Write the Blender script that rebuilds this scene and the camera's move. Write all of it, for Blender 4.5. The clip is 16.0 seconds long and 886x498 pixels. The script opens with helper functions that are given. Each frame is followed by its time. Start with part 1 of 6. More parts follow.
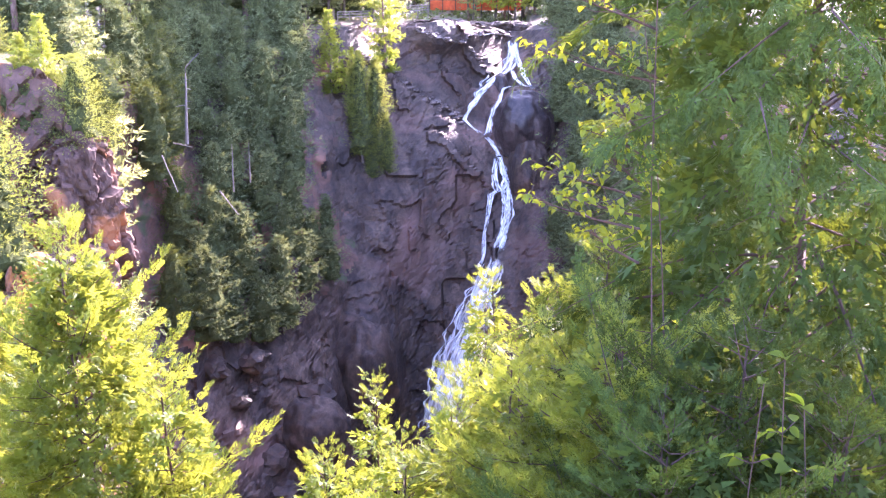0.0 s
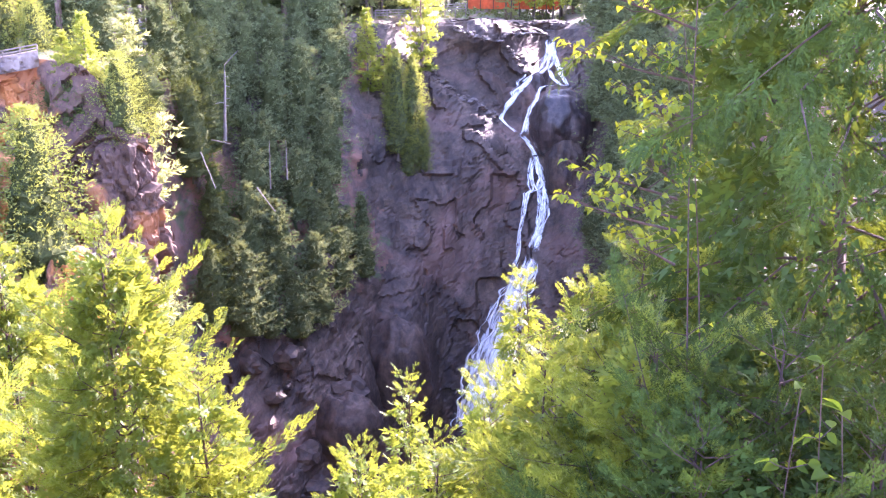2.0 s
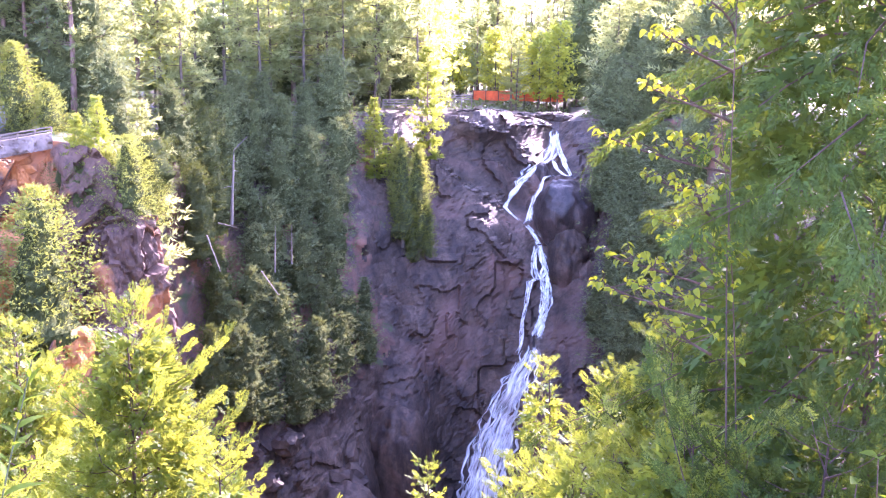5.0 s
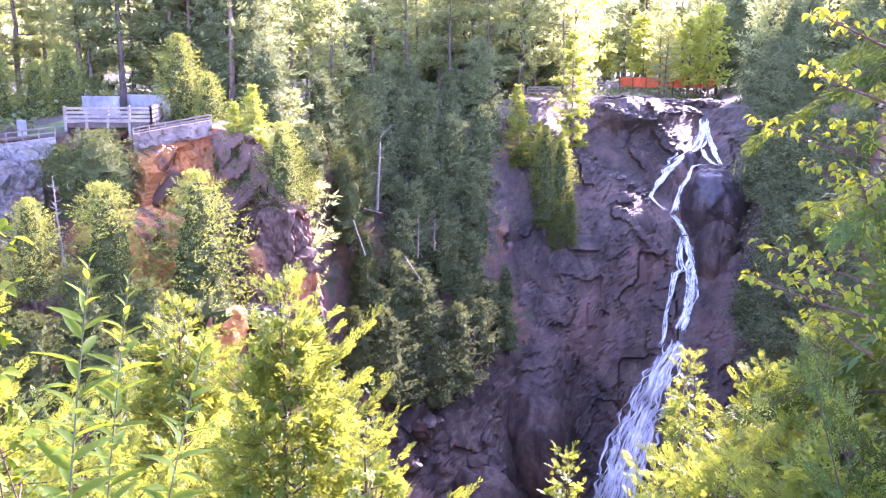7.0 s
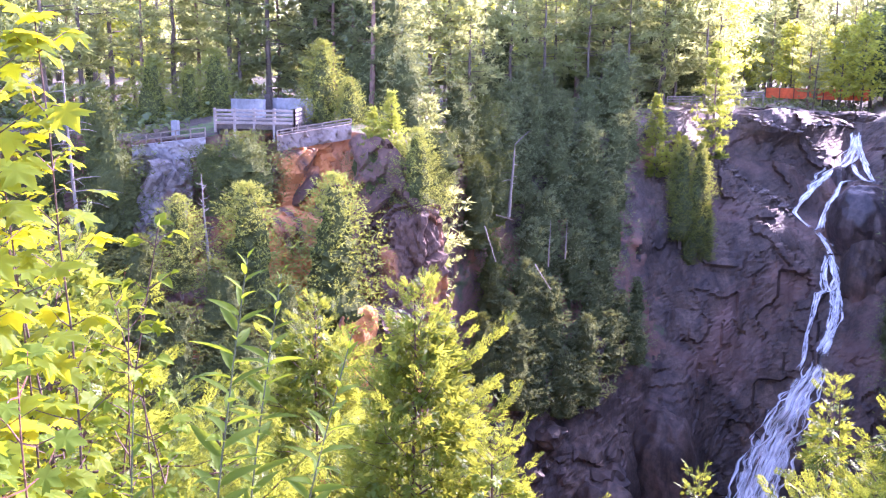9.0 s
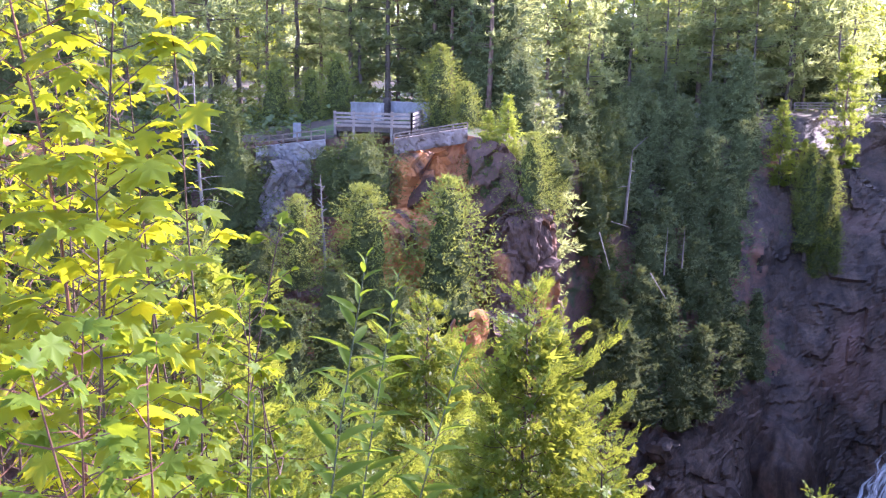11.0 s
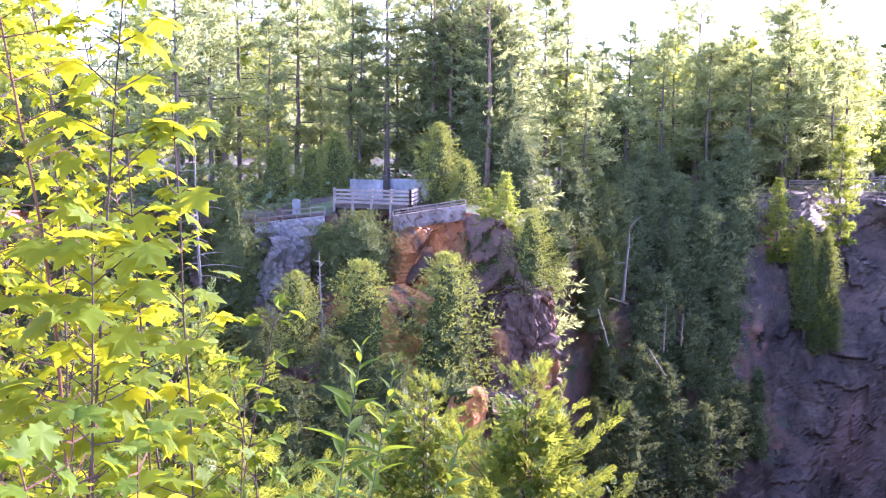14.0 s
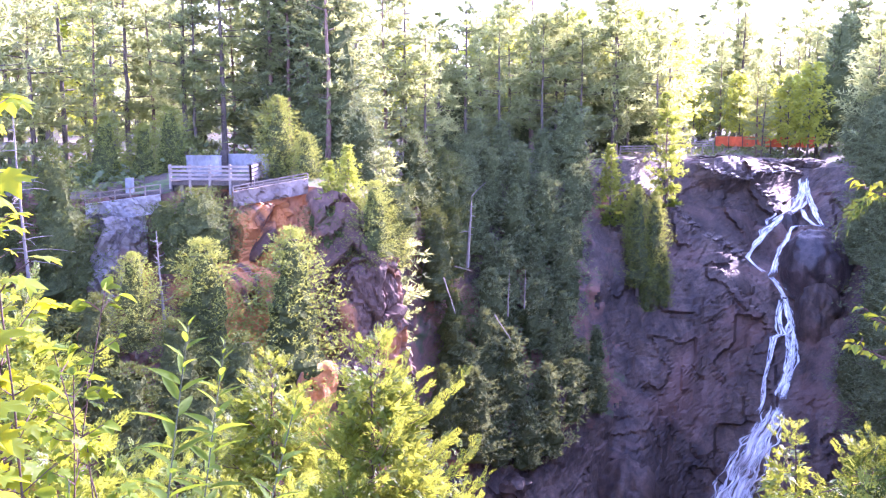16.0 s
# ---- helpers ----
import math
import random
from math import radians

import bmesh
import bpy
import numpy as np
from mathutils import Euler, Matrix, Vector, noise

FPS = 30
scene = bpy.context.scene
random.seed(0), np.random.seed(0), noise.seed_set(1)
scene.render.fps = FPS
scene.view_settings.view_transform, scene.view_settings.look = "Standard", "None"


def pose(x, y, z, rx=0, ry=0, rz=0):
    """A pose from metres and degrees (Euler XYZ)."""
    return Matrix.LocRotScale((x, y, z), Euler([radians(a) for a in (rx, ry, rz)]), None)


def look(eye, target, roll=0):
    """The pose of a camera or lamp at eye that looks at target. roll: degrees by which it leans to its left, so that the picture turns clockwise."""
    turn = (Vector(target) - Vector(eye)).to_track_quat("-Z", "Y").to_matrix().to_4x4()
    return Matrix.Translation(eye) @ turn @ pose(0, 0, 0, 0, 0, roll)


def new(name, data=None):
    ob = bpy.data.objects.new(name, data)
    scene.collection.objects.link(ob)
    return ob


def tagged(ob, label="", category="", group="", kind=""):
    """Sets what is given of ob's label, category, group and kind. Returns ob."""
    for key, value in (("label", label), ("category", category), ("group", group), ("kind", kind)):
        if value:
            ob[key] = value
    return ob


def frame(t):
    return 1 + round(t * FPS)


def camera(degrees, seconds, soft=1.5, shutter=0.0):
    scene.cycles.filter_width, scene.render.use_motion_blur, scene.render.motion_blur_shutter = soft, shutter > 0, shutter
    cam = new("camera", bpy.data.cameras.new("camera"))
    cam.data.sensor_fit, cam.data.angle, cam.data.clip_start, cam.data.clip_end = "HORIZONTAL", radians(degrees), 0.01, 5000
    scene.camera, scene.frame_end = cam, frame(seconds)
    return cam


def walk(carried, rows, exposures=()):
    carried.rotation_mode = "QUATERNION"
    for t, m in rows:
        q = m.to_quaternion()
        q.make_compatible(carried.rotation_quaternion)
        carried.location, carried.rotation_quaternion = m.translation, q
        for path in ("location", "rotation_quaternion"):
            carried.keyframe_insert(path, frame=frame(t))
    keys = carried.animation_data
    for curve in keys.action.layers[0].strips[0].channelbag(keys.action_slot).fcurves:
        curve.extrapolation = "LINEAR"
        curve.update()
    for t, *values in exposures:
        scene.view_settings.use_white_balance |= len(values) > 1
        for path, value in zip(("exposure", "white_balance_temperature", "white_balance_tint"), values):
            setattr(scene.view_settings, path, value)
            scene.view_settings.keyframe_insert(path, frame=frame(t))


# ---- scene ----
# camera: standing at the overlook, turning from the falls to the far platform and back
EYE = 50.0
cam = camera(51.16, 16.0, soft=1.2)
# seconds, bearing to the left, pitch, roll, and the small sway of the body
TURNS = [
    (0.0, -11.184, -16.024, -0.813, 0.251, -0.021, 0.005),
    (0.5, -10.979, -15.621, -0.654, 0.250, -0.021, 0.003),
    (1.0, -10.306, -15.994, -0.748, 0.247, -0.024, 0.003),
    (1.5, -9.304, -16.545, -0.834, 0.244, -0.027, 0.004),
    (2.0, -8.952, -16.077, -0.713, 0.247, -0.031, 0.011),
    (2.5, -10.237, -14.509, -0.063, 0.248, -0.026, 0.017),
    (3.0, -10.822, -13.026, 0.188, 0.249, -0.026, 0.021),
    (3.2, -10.953, -12.599, 0.204, 0.249, -0.024, 0.024),
    (5.3, -7.920, -10.665, 0.224, 0.017, 0.031, -0.010),
    (5.5, -7.017, -10.828, 0.078, 0.018, 0.031, -0.010),
    (6.0, -4.083, -11.098, -0.332, 0.009, 0.019, -0.004),
    (6.5, -1.682, -11.299, -0.481, 0.010, 0.011, 0.001),
    (7.0, 0.000, -11.459, -0.287, -0.000, 0.000, -0.000),
    (7.5, 1.765, -11.472, 0.233, -0.014, -0.008, -0.004),
    (8.0, 3.952, -11.492, 0.445, -0.028, -0.006, -0.005),
    (8.5, 5.959, -11.264, 0.522, -0.034, -0.009, -0.002),
    (9.0, 8.190, -11.032, 0.347, -0.043, 0.002, -0.002),
    (11.5, 16.536, -10.817, 0.441, -0.061, 0.003, -0.009),
    (12.0, 17.667, -10.722, 0.339, -0.068, 0.007, -0.005),
    (12.5, 18.548, -9.948, 0.479, -0.068, 0.002, 0.001),
    (13.0, 18.582, -8.713, 0.435, -0.062, 0.003, 0.009),
    (13.5, 17.275, -7.310, 0.454, -0.063, 0.012, 0.017),
    (14.0, 15.229, -6.129, 0.595, -0.056, 0.021, 0.022),
    (14.5, 12.698, -5.942, 0.418, -0.047, 0.026, 0.023),
    (15.0, 10.360, -6.571, 0.123, -0.032, 0.022, 0.022),
    (15.5, 8.202, -7.286, -0.151, -0.020, 0.022, 0.023),
    (16.0, 5.637, -7.837, -0.449, -0.001, 0.003, 0.025),
]
walk(cam, [(t, pose(x, y, EYE + z, 90 + pitch, 0, yaw) @ pose(0, 0, 0, 0, 0, roll)) for t, yaw, pitch, roll, x, y, z in TURNS],
     exposures=[(0.0, 3.93, 5950, 49), (3.2, 3.93, 5950, 50), (5.5, 3.95, 5750, 58), (9.0, 3.45, 5700, 56), (11.3, 2.82, 5550, 41), (13.0, 2.78, 5550, 41), (14.5, 3.25, 5450, 54), (16.0, 3.6, 5450, 61)])

# ---- light ----
SUN_BEARING, SUN_HEIGHT = 40.0, 30.0
world = bpy.data.worlds.new("sky")
scene.world = world
world.use_nodes = True
wn = world.node_tree.nodes
sky = wn.new("ShaderNodeTexSky")
sky.sky_type, sky.sun_disc = "NISHITA", False
sky.sun_elevation, sky.sun_rotation = radians(SUN_HEIGHT), radians(SUN_BEARING)
sky.dust_density, sky.air_density = 1.0, 1.0
wn["Background"].inputs["Strength"].default_value = 0.15
world.node_tree.links.new(sky.outputs[0], wn["Background"].inputs["Color"])
sun = new("sun", bpy.data.lights.new("sun", "SUN"))
sun.data.energy, sun.data.angle, sun.data.color = 3.1, radians(0.6), (1.0, 0.93, 0.82)
b, e = radians(SUN_BEARING), radians(SUN_HEIGHT)
sun.matrix_world = look((0, 0, 0), (-math.sin(b) * math.cos(e), -math.cos(b) * math.cos(e), -math.sin(e)))
sun.location = (60, 60, 120)


# ---- materials ----
def material(name, rough=0.8, metal=0.0):
    m = bpy.data.materials.new(name)
    m.use_nodes = True
    p = m.node_tree.nodes["Principled BSDF"]
    p.inputs["Roughness"].default_value, p.inputs["Metallic"].default_value = rough, metal
    return m, m.node_tree.nodes, m.node_tree.links, p


def ramp(nodes, stops):
    r = nodes.new("ShaderNodeValToRGB")
    el = r.color_ramp.elements
    while len(el) < len(stops):
        el.new(0.5)
    for k, (at_, c) in enumerate(stops):
        el[k].position, el[k].color = at_, (*c, 1)
    return r


def noise_tex(nodes, links, scale, detail=6, rough=0.6, distort=0.0, squash=None):
    n = nodes.new("ShaderNodeTexNoise")
    n.inputs["Scale"].default_value, n.inputs["Detail"].default_value = scale, detail
    n.inputs["Roughness"].default_value, n.inputs["Distortion"].default_value = rough, distort
    c = nodes.new("ShaderNodeTexCoord")
    if squash:
        mp = nodes.new("ShaderNodeMapping")
        mp.inputs["Scale"].default_value = squash
        links.new(c.outputs["Object"], mp.inputs[0])
        links.new(mp.outputs[0], n.inputs["Vector"])
    else:
        links.new(c.outputs["Object"], n.inputs["Vector"])
    return n


def mixc(nodes, links, fac, a, b_, mode="MIX"):
    x = nodes.new("ShaderNodeMix")
    x.data_type, x.blend_type = "RGBA", mode
    for sock, v in ((x.inputs[0], fac), (x.inputs[6], a), (x.inputs[7], b_)):
        if isinstance(v, (int, float)):
            sock.default_value = v
        elif isinstance(v, tuple):
            sock.default_value = (*v, 1)
        else:
            links.new(v, sock)
    return x.outputs[2]


def bump(nodes, links, p, height, strength, distance):
    bm_ = nodes.new("ShaderNodeBump")
    bm_.inputs["Strength"].default_value, bm_.inputs["Distance"].default_value = strength, distance
    links.new(height, bm_.inputs["Height"])
    links.new(bm_.outputs[0], p.inputs["Normal"])


def foliage(name, dark, light, back, glow=0.45, rough=0.5, by_object=True, gloss=0.35):
    """Thin leaves: reflect green, let yellow-green light through, vary leaf by leaf and plant by plant."""
    m, n, l, p = material(name, rough)
    geo, info = n.new("ShaderNodeNewGeometry"), n.new("ShaderNodeObjectInfo")
    nz = noise_tex(n, l, 0.9, 3)
    add = n.new("ShaderNodeMath")
    add.operation = "MULTIPLY_ADD"
    l.new(geo.outputs["Random Per Island"], add.inputs[0])
    add.inputs[1].default_value = 0.55
    l.new(nz.outputs["Fac"], add.inputs[2])
    sub = n.new("ShaderNodeMath")
    sub.operation = "MULTIPLY_ADD"
    l.new(info.outputs["Random"], sub.inputs[0])
    sub.inputs[1].default_value = 0.35 if by_object else 0.6
    l.new(add.outputs[0], sub.inputs[2])
    r = ramp(n, [(0.35, dark), (0.85, light), (1.0, tuple(min(1, c * 1.25) for c in light))])
    half = n.new("ShaderNodeMath")
    half.operation = "MULTIPLY"
    half.inputs[1].default_value = 0.72
    l.new(sub.outputs[0], half.inputs[0])
    l.new(half.outputs[0], r.inputs[0])
    l.new(r.outputs[0], p.inputs["Base Color"])
    p.inputs["Specular IOR Level"].default_value = gloss
    tr = n.new("ShaderNodeBsdfTranslucent")
    l.new(mixc(n, l, 0.75, r.outputs[0], back), tr.inputs["Color"])
    mx = n.new("ShaderNodeMixShader")
    mx.inputs[0].default_value = glow
    l.new(p.outputs[0], mx.inputs[1])
    l.new(tr.outputs[0], mx.inputs[2])
    l.new(mx.outputs[0], n["Material Output"].inputs[0])
    return m


def bark(name, a, c, scale=6.0):
    m, n, l, p = material(name, 0.9)
    nz = noise_tex(n, l, scale, 8, 0.7, 0.4, (1, 1, 0.25))
    r = ramp(n, [(0.3, a), (0.7, c)])
    l.new(nz.outputs["Fac"], r.inputs[0])
    l.new(r.outputs[0], p.inputs["Base Color"])
    bump(n, l, p, nz.outputs["Fac"], 0.6, 0.03)
    return m


def rock(name, tones, patch=None, moss=None, wet=0.8, crack=0.35, runs=False):
    m, n, l, p = material(name, wet)
    big, fine = noise_tex(n, l, 0.16, 8, 0.65, 0.6), noise_tex(n, l, 2.2, 9, 0.7, 0.3)
    r = ramp(n, [(0.3, tones[0]), (0.5, tones[1]), (0.7, tones[2])])
    l.new(big.outputs["Fac"], r.inputs[0])
    g = ramp(n, [(0.3, (0.45, 0.45, 0.45)), (0.7, (1.2, 1.2, 1.2))])
    l.new(fine.outputs["Fac"], g.inputs[0])
    col = mixc(n, l, 1.0, r.outputs[0], g.outputs[0], "MULTIPLY")
    vor = n.new("ShaderNodeTexVoronoi")
    vor.feature = "DISTANCE_TO_EDGE"
    vor.inputs["Scale"].default_value = 0.55
    warp = noise_tex(n, l, 0.5, 4)
    tc = n.new("ShaderNodeTexCoord")
    wv = n.new("ShaderNodeVectorMath")
    wv.operation = "MULTIPLY_ADD"
    l.new(warp.outputs["Color"], wv.inputs[0])
    wv.inputs[1].default_value = (2.5, 2.5, 2.5)
    l.new(tc.outputs["Object"], wv.inputs[2])
    l.new(wv.outputs[0], vor.inputs["Vector"])
    ck = ramp(n, [(0.0, (crack, crack, crack)), (0.05, (1, 1, 1))])
    l.new(vor.outputs["Distance"], ck.inputs[0])
    col = mixc(n, l, 1.0, col, ck.outputs[0], "MULTIPLY")
    if runs:
        st = noise_tex(n, l, 1.0, 7, 0.65, 0.6, (0.55, 0.55, 0.07))
        sr = ramp(n, [(0.36, (0.32, 0.30, 0.32)), (0.60, (1, 1, 1))])
        l.new(st.outputs["Fac"], sr.inputs[0])
        col = mixc(n, l, 1.0, col, sr.outputs[0], "MULTIPLY")
    for spec in (patch, moss):
        if spec:
            tone, scale, lo, hi = spec
            pn = noise_tex(n, l, scale, 6, 0.6, 0.8)
            pr = ramp(n, [(lo, (0, 0, 0)), (hi, (1, 1, 1))])
            l.new(pn.outputs["Fac"], pr.inputs[0])
            col = mixc(n, l, pr.outputs[0], col, tone)
    l.new(col, p.inputs["Base Color"])
    bump(n, l, p, fine.outputs["Fac"], 0.8, 0.12)
    return m


# far cedar foliage, paler and greyer: haze is put into its colour
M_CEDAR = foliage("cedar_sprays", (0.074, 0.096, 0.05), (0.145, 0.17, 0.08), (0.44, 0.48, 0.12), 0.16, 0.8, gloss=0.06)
# cedar copies: shade put into the dark one, sun into the bright one
M_SHADE_DARK = foliage("shade_dark_cedar_sprays", (0.038, 0.052, 0.018), (0.085, 0.108, 0.034), (0.42, 0.45, 0.06), 0.12, 0.75, gloss=0.1)
M_LEDGE = foliage("sunlit_tone_cedar_sprays", (0.085, 0.108, 0.032), (0.17, 0.2, 0.055), (0.62, 0.65, 0.09), 0.27, 0.75, gloss=0.1)
M_UNDER = foliage("undergrowth_leaves", (0.035, 0.055, 0.022), (0.09, 0.12, 0.04), (0.36, 0.40, 0.07), 0.25)
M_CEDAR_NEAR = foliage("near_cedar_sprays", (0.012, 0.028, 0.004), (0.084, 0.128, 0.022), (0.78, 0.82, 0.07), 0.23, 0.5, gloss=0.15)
# darker copy for the right-hand cedars, their shade put into the colour
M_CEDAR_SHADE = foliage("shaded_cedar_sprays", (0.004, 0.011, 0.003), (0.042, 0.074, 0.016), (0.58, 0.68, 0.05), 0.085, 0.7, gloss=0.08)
# haze over the rim is put into the lighter pine and broad-leaf colours
M_PINE = foliage("pine_needles", (0.055, 0.07, 0.045), (0.14, 0.168, 0.095), (0.66, 0.70, 0.22), 0.54, 0.7, gloss=0.15)
M_SPRUCE = foliage("spruce_needles", (0.035, 0.065, 0.016), (0.12, 0.16, 0.032), (0.76, 0.84, 0.08), 0.38)
M_BROAD = foliage("broad_leaves", (0.10, 0.14, 0.04), (0.23, 0.27, 0.06), (0.82, 0.82, 0.08), 0.55)
M_MAPLE = foliage("maple_leaves", (0.02, 0.052, 0.008), (0.085, 0.13, 0.014), (0.96, 0.90, 0.008), 0.47, 0.55, gloss=0.1)
M_WILLOW = foliage("willow_leaves", (0.02, 0.042, 0.008), (0.05, 0.082, 0.012), (0.50, 0.62, 0.03), 0.30, 0.65, gloss=0.06)
# leaves of low maples and aspen, with shade put into their colour
M_LOW_LEAF = foliage("shade_dark_low_leaves", (0.022, 0.048, 0.007), (0.085, 0.125, 0.014), (0.60, 0.70, 0.02), 0.24, 0.55, gloss=0.06)
M_BIRCH = foliage("birch_leaves", (0.05, 0.09, 0.018), (0.10, 0.15, 0.024), (0.80, 0.74, 0.015), 0.36, 0.55, gloss=0.1)
# foliage-toned colour of the solid cores added inside crowns
m, n, l, p = material("crown_core", 1.0)
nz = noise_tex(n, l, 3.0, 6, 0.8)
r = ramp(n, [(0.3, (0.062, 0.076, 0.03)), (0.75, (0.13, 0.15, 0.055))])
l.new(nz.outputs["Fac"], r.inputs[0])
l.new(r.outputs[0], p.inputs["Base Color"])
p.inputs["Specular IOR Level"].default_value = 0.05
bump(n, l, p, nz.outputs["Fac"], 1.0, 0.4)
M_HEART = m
M_BARK = bark("brown_bark", (0.05, 0.04, 0.032), (0.20, 0.15, 0.12))
M_BARK_RED = bark("red_pine_bark", (0.085, 0.05, 0.038), (0.27, 0.17, 0.13))
M_STEM = bark("dark_stem", (0.035, 0.022, 0.018), (0.12, 0.06, 0.045), 20)
M_STEM_GREEN = bark("green_stem", (0.035, 0.042, 0.016), (0.09, 0.10, 0.04), 20)
M_STEM_RED = bark("reddish_stem", (0.09, 0.03, 0.018), (0.19, 0.08, 0.05), 20)
M_DEAD = bark("bleached_wood", (0.11, 0.09, 0.08), (0.26, 0.225, 0.20))
M_FALLS_ROCK = rock("dark_falls_rock", [(0.075, 0.048, 0.034), (0.122, 0.078, 0.054), (0.178, 0.115, 0.078)], ((0.22, 0.12, 0.09), 0.07, 0.53, 0.70), wet=0.7, crack=0.75, runs=True)
# darker, smoother rock tones for the domes beside the falls
M_DOME_ROCK = rock("black_dome_rock", [(0.055, 0.038, 0.034), (0.095, 0.065, 0.056), (0.14, 0.095, 0.08)], None, wet=0.45, crack=0.8, runs=True)
M_CLIFF = rock("lichened_cliff_rock", [(0.085, 0.042, 0.03), (0.14, 0.072, 0.048), (0.20, 0.11, 0.078)], ((0.36, 0.14, 0.055), 0.22, 0.50, 0.60), ((0.28, 0.24, 0.22), 0.20, 0.68, 0.76), crack=0.7)
M_RUST = rock("rust_stained_rock", [(0.10, 0.052, 0.036), (0.17, 0.09, 0.06), (0.24, 0.135, 0.09)], ((0.46, 0.17, 0.05), 0.3, 0.40, 0.50), ((0.28, 0.23, 0.20), 0.25, 0.66, 0.74), crack=0.6)
M_PALE = rock("pale_grey_rock", [(0.10, 0.08, 0.07), (0.22, 0.19, 0.175), (0.36, 0.325, 0.30)], ((0.11, 0.07, 0.055), 0.3, 0.48, 0.58), None, crack=0.55)
M_SLOPE = rock("wooded_slope_soil", [(0.06, 0.042, 0.034), (0.11, 0.075, 0.06), (0.17, 0.105, 0.08)], ((0.25, 0.115, 0.07), 0.12, 0.46, 0.60), ((0.06, 0.09, 0.03), 0.35, 0.55, 0.66), crack=0.7)
M_FLOOR = rock("forest_floor", [(0.05, 0.035, 0.025), (0.10, 0.07, 0.05), (0.17, 0.12, 0.08)], ((0.20, 0.13, 0.09), 0.2, 0.55, 0.68), ((0.08, 0.13, 0.03), 0.4, 0.52, 0.62), crack=0.9)
M_GRASS = rock("grassy_bank", [(0.08, 0.08, 0.03), (0.14, 0.15, 0.04), (0.22, 0.20, 0.07)], None, ((0.14, 0.22, 0.04), 0.6, 0.45, 0.6), crack=1.0)


# ---- helpers of this scene ----
def at(bearing, d, z=0.0):
    """A place by its bearing from the overlook (degrees, to the right of +y), distance and height."""
    return Vector((d * math.sin(radians(bearing)), d * math.cos(radians(bearing)), z))


def mesh_of(name, verts, faces, mats, index=None, smooth=False):
    """One mesh from arrays; all the faces have the same number of corners."""
    verts, faces = np.asarray(verts, np.float32), np.asarray(faces, np.int32)
    me = bpy.data.meshes.new(name)
    k = faces.shape[1]
    me.vertices.add(len(verts))
    me.vertices.foreach_set("co", verts.ravel())
    me.loops.add(faces.size)
    me.loops.foreach_set("vertex_index", faces.ravel())
    me.polygons.add(len(faces))
    me.polygons.foreach_set("loop_start", np.arange(0, faces.size, k, dtype=np.int32))
    for m in mats if isinstance(mats, (list, tuple)) else [mats]:
        me.materials.append(m)
    if index is not None:
        me.polygons.foreach_set("material_index", np.asarray(index, np.int32))
    me.polygons.foreach_set("use_smooth", np.full(len(faces), smooth))
    me.update(calc_edges=True)
    return me


def child(name, me, parent, label=""):
    ob = new(name, me)
    ob.parent = parent
    if label:
        ob["label"] = label
    return ob


def part(name, bm, mat, parent, label=""):
    """A bmesh as one mesh object under a thing or a part."""
    me = bpy.data.meshes.new(name)
    bm.to_mesh(me)
    bm.free()
    me.materials.append(mat)
    return child(name, me, parent, label)


def thing(name, label, category, group="", kind="", place=None):
    ob = new(name)
    ob.empty_display_size = 0.2
    if place is not None:
        ob.matrix_world = place
    return tagged(ob, label, category, group, kind)


def hash3(i, j, k, s):
    h = (i * 73856093) ^ (j * 19349663) ^ (k * 83492791) ^ (s * 2654435761)
    h &= 0xFFFFFFFF
    h = ((h ^ (h >> 13)) * 1274126177) & 0xFFFFFFFF
    h ^= h >> 16
    return h / 4294967296.0


def vnoise(p, s=0):
    """Smooth value noise, -1 to 1, at an array of places."""
    f = np.floor(p)
    i, t = f.astype(np.int64), p - f
    t = t * t * (3 - 2 * t)
    out = 0
    for a in (0, 1):
        for b_ in (0, 1):
            for c in (0, 1):
                wgt = (t[:, 0] if a else 1 - t[:, 0]) * (t[:, 1] if b_ else 1 - t[:, 1]) * (t[:, 2] if c else 1 - t[:, 2])
                out = out + wgt * hash3(i[:, 0] + a, i[:, 1] + b_, i[:, 2] + c, s)
    return 2 * out - 1


def fbm(p, octaves=4, s=0):
    out, amp = 0, 1.0
    for o in range(octaves):
        out, amp, p = out + amp * vnoise(p, s + o), amp * 0.5, p * 2.03
    return out


def blocks(p, s=0, faceted=False):
    """Fractured rock: a level for each block, and the distance to the joint between blocks."""
    f = np.floor(p).astype(np.int64)
    best, second, ident, slant = np.full(len(p), 9.0), np.full(len(p), 9.0), np.zeros(len(p)), np.zeros(len(p))
    for a in (-1, 0, 1):
        for b_ in (-1, 0, 1):
            for c in (-1, 0, 1):
                i, j, k = f[:, 0] + a, f[:, 1] + b_, f[:, 2] + c
                q = np.stack([i + hash3(i, j, k, s), j + hash3(i, j, k, s + 1), k + hash3(i, j, k, s + 2)], 1)
                d = np.abs(q - p).sum(1)
                near = d < best
                second = np.where(near, best, np.minimum(second, d))
                ident = np.where(near, hash3(i, j, k, s + 3), ident)
                lean = sum((hash3(i, j, k, s + 4 + ax) - 0.5) * (p - q)[:, ax] for ax in range(3))
                slant = np.where(near, lean, slant)
                best = np.where(near, d, best)
    return (ident, second - best, slant) if faceted else (ident, second - best)


def step(x):
    x = np.clip(x, 0, 1)
    return x * x * (3 - 2 * x)


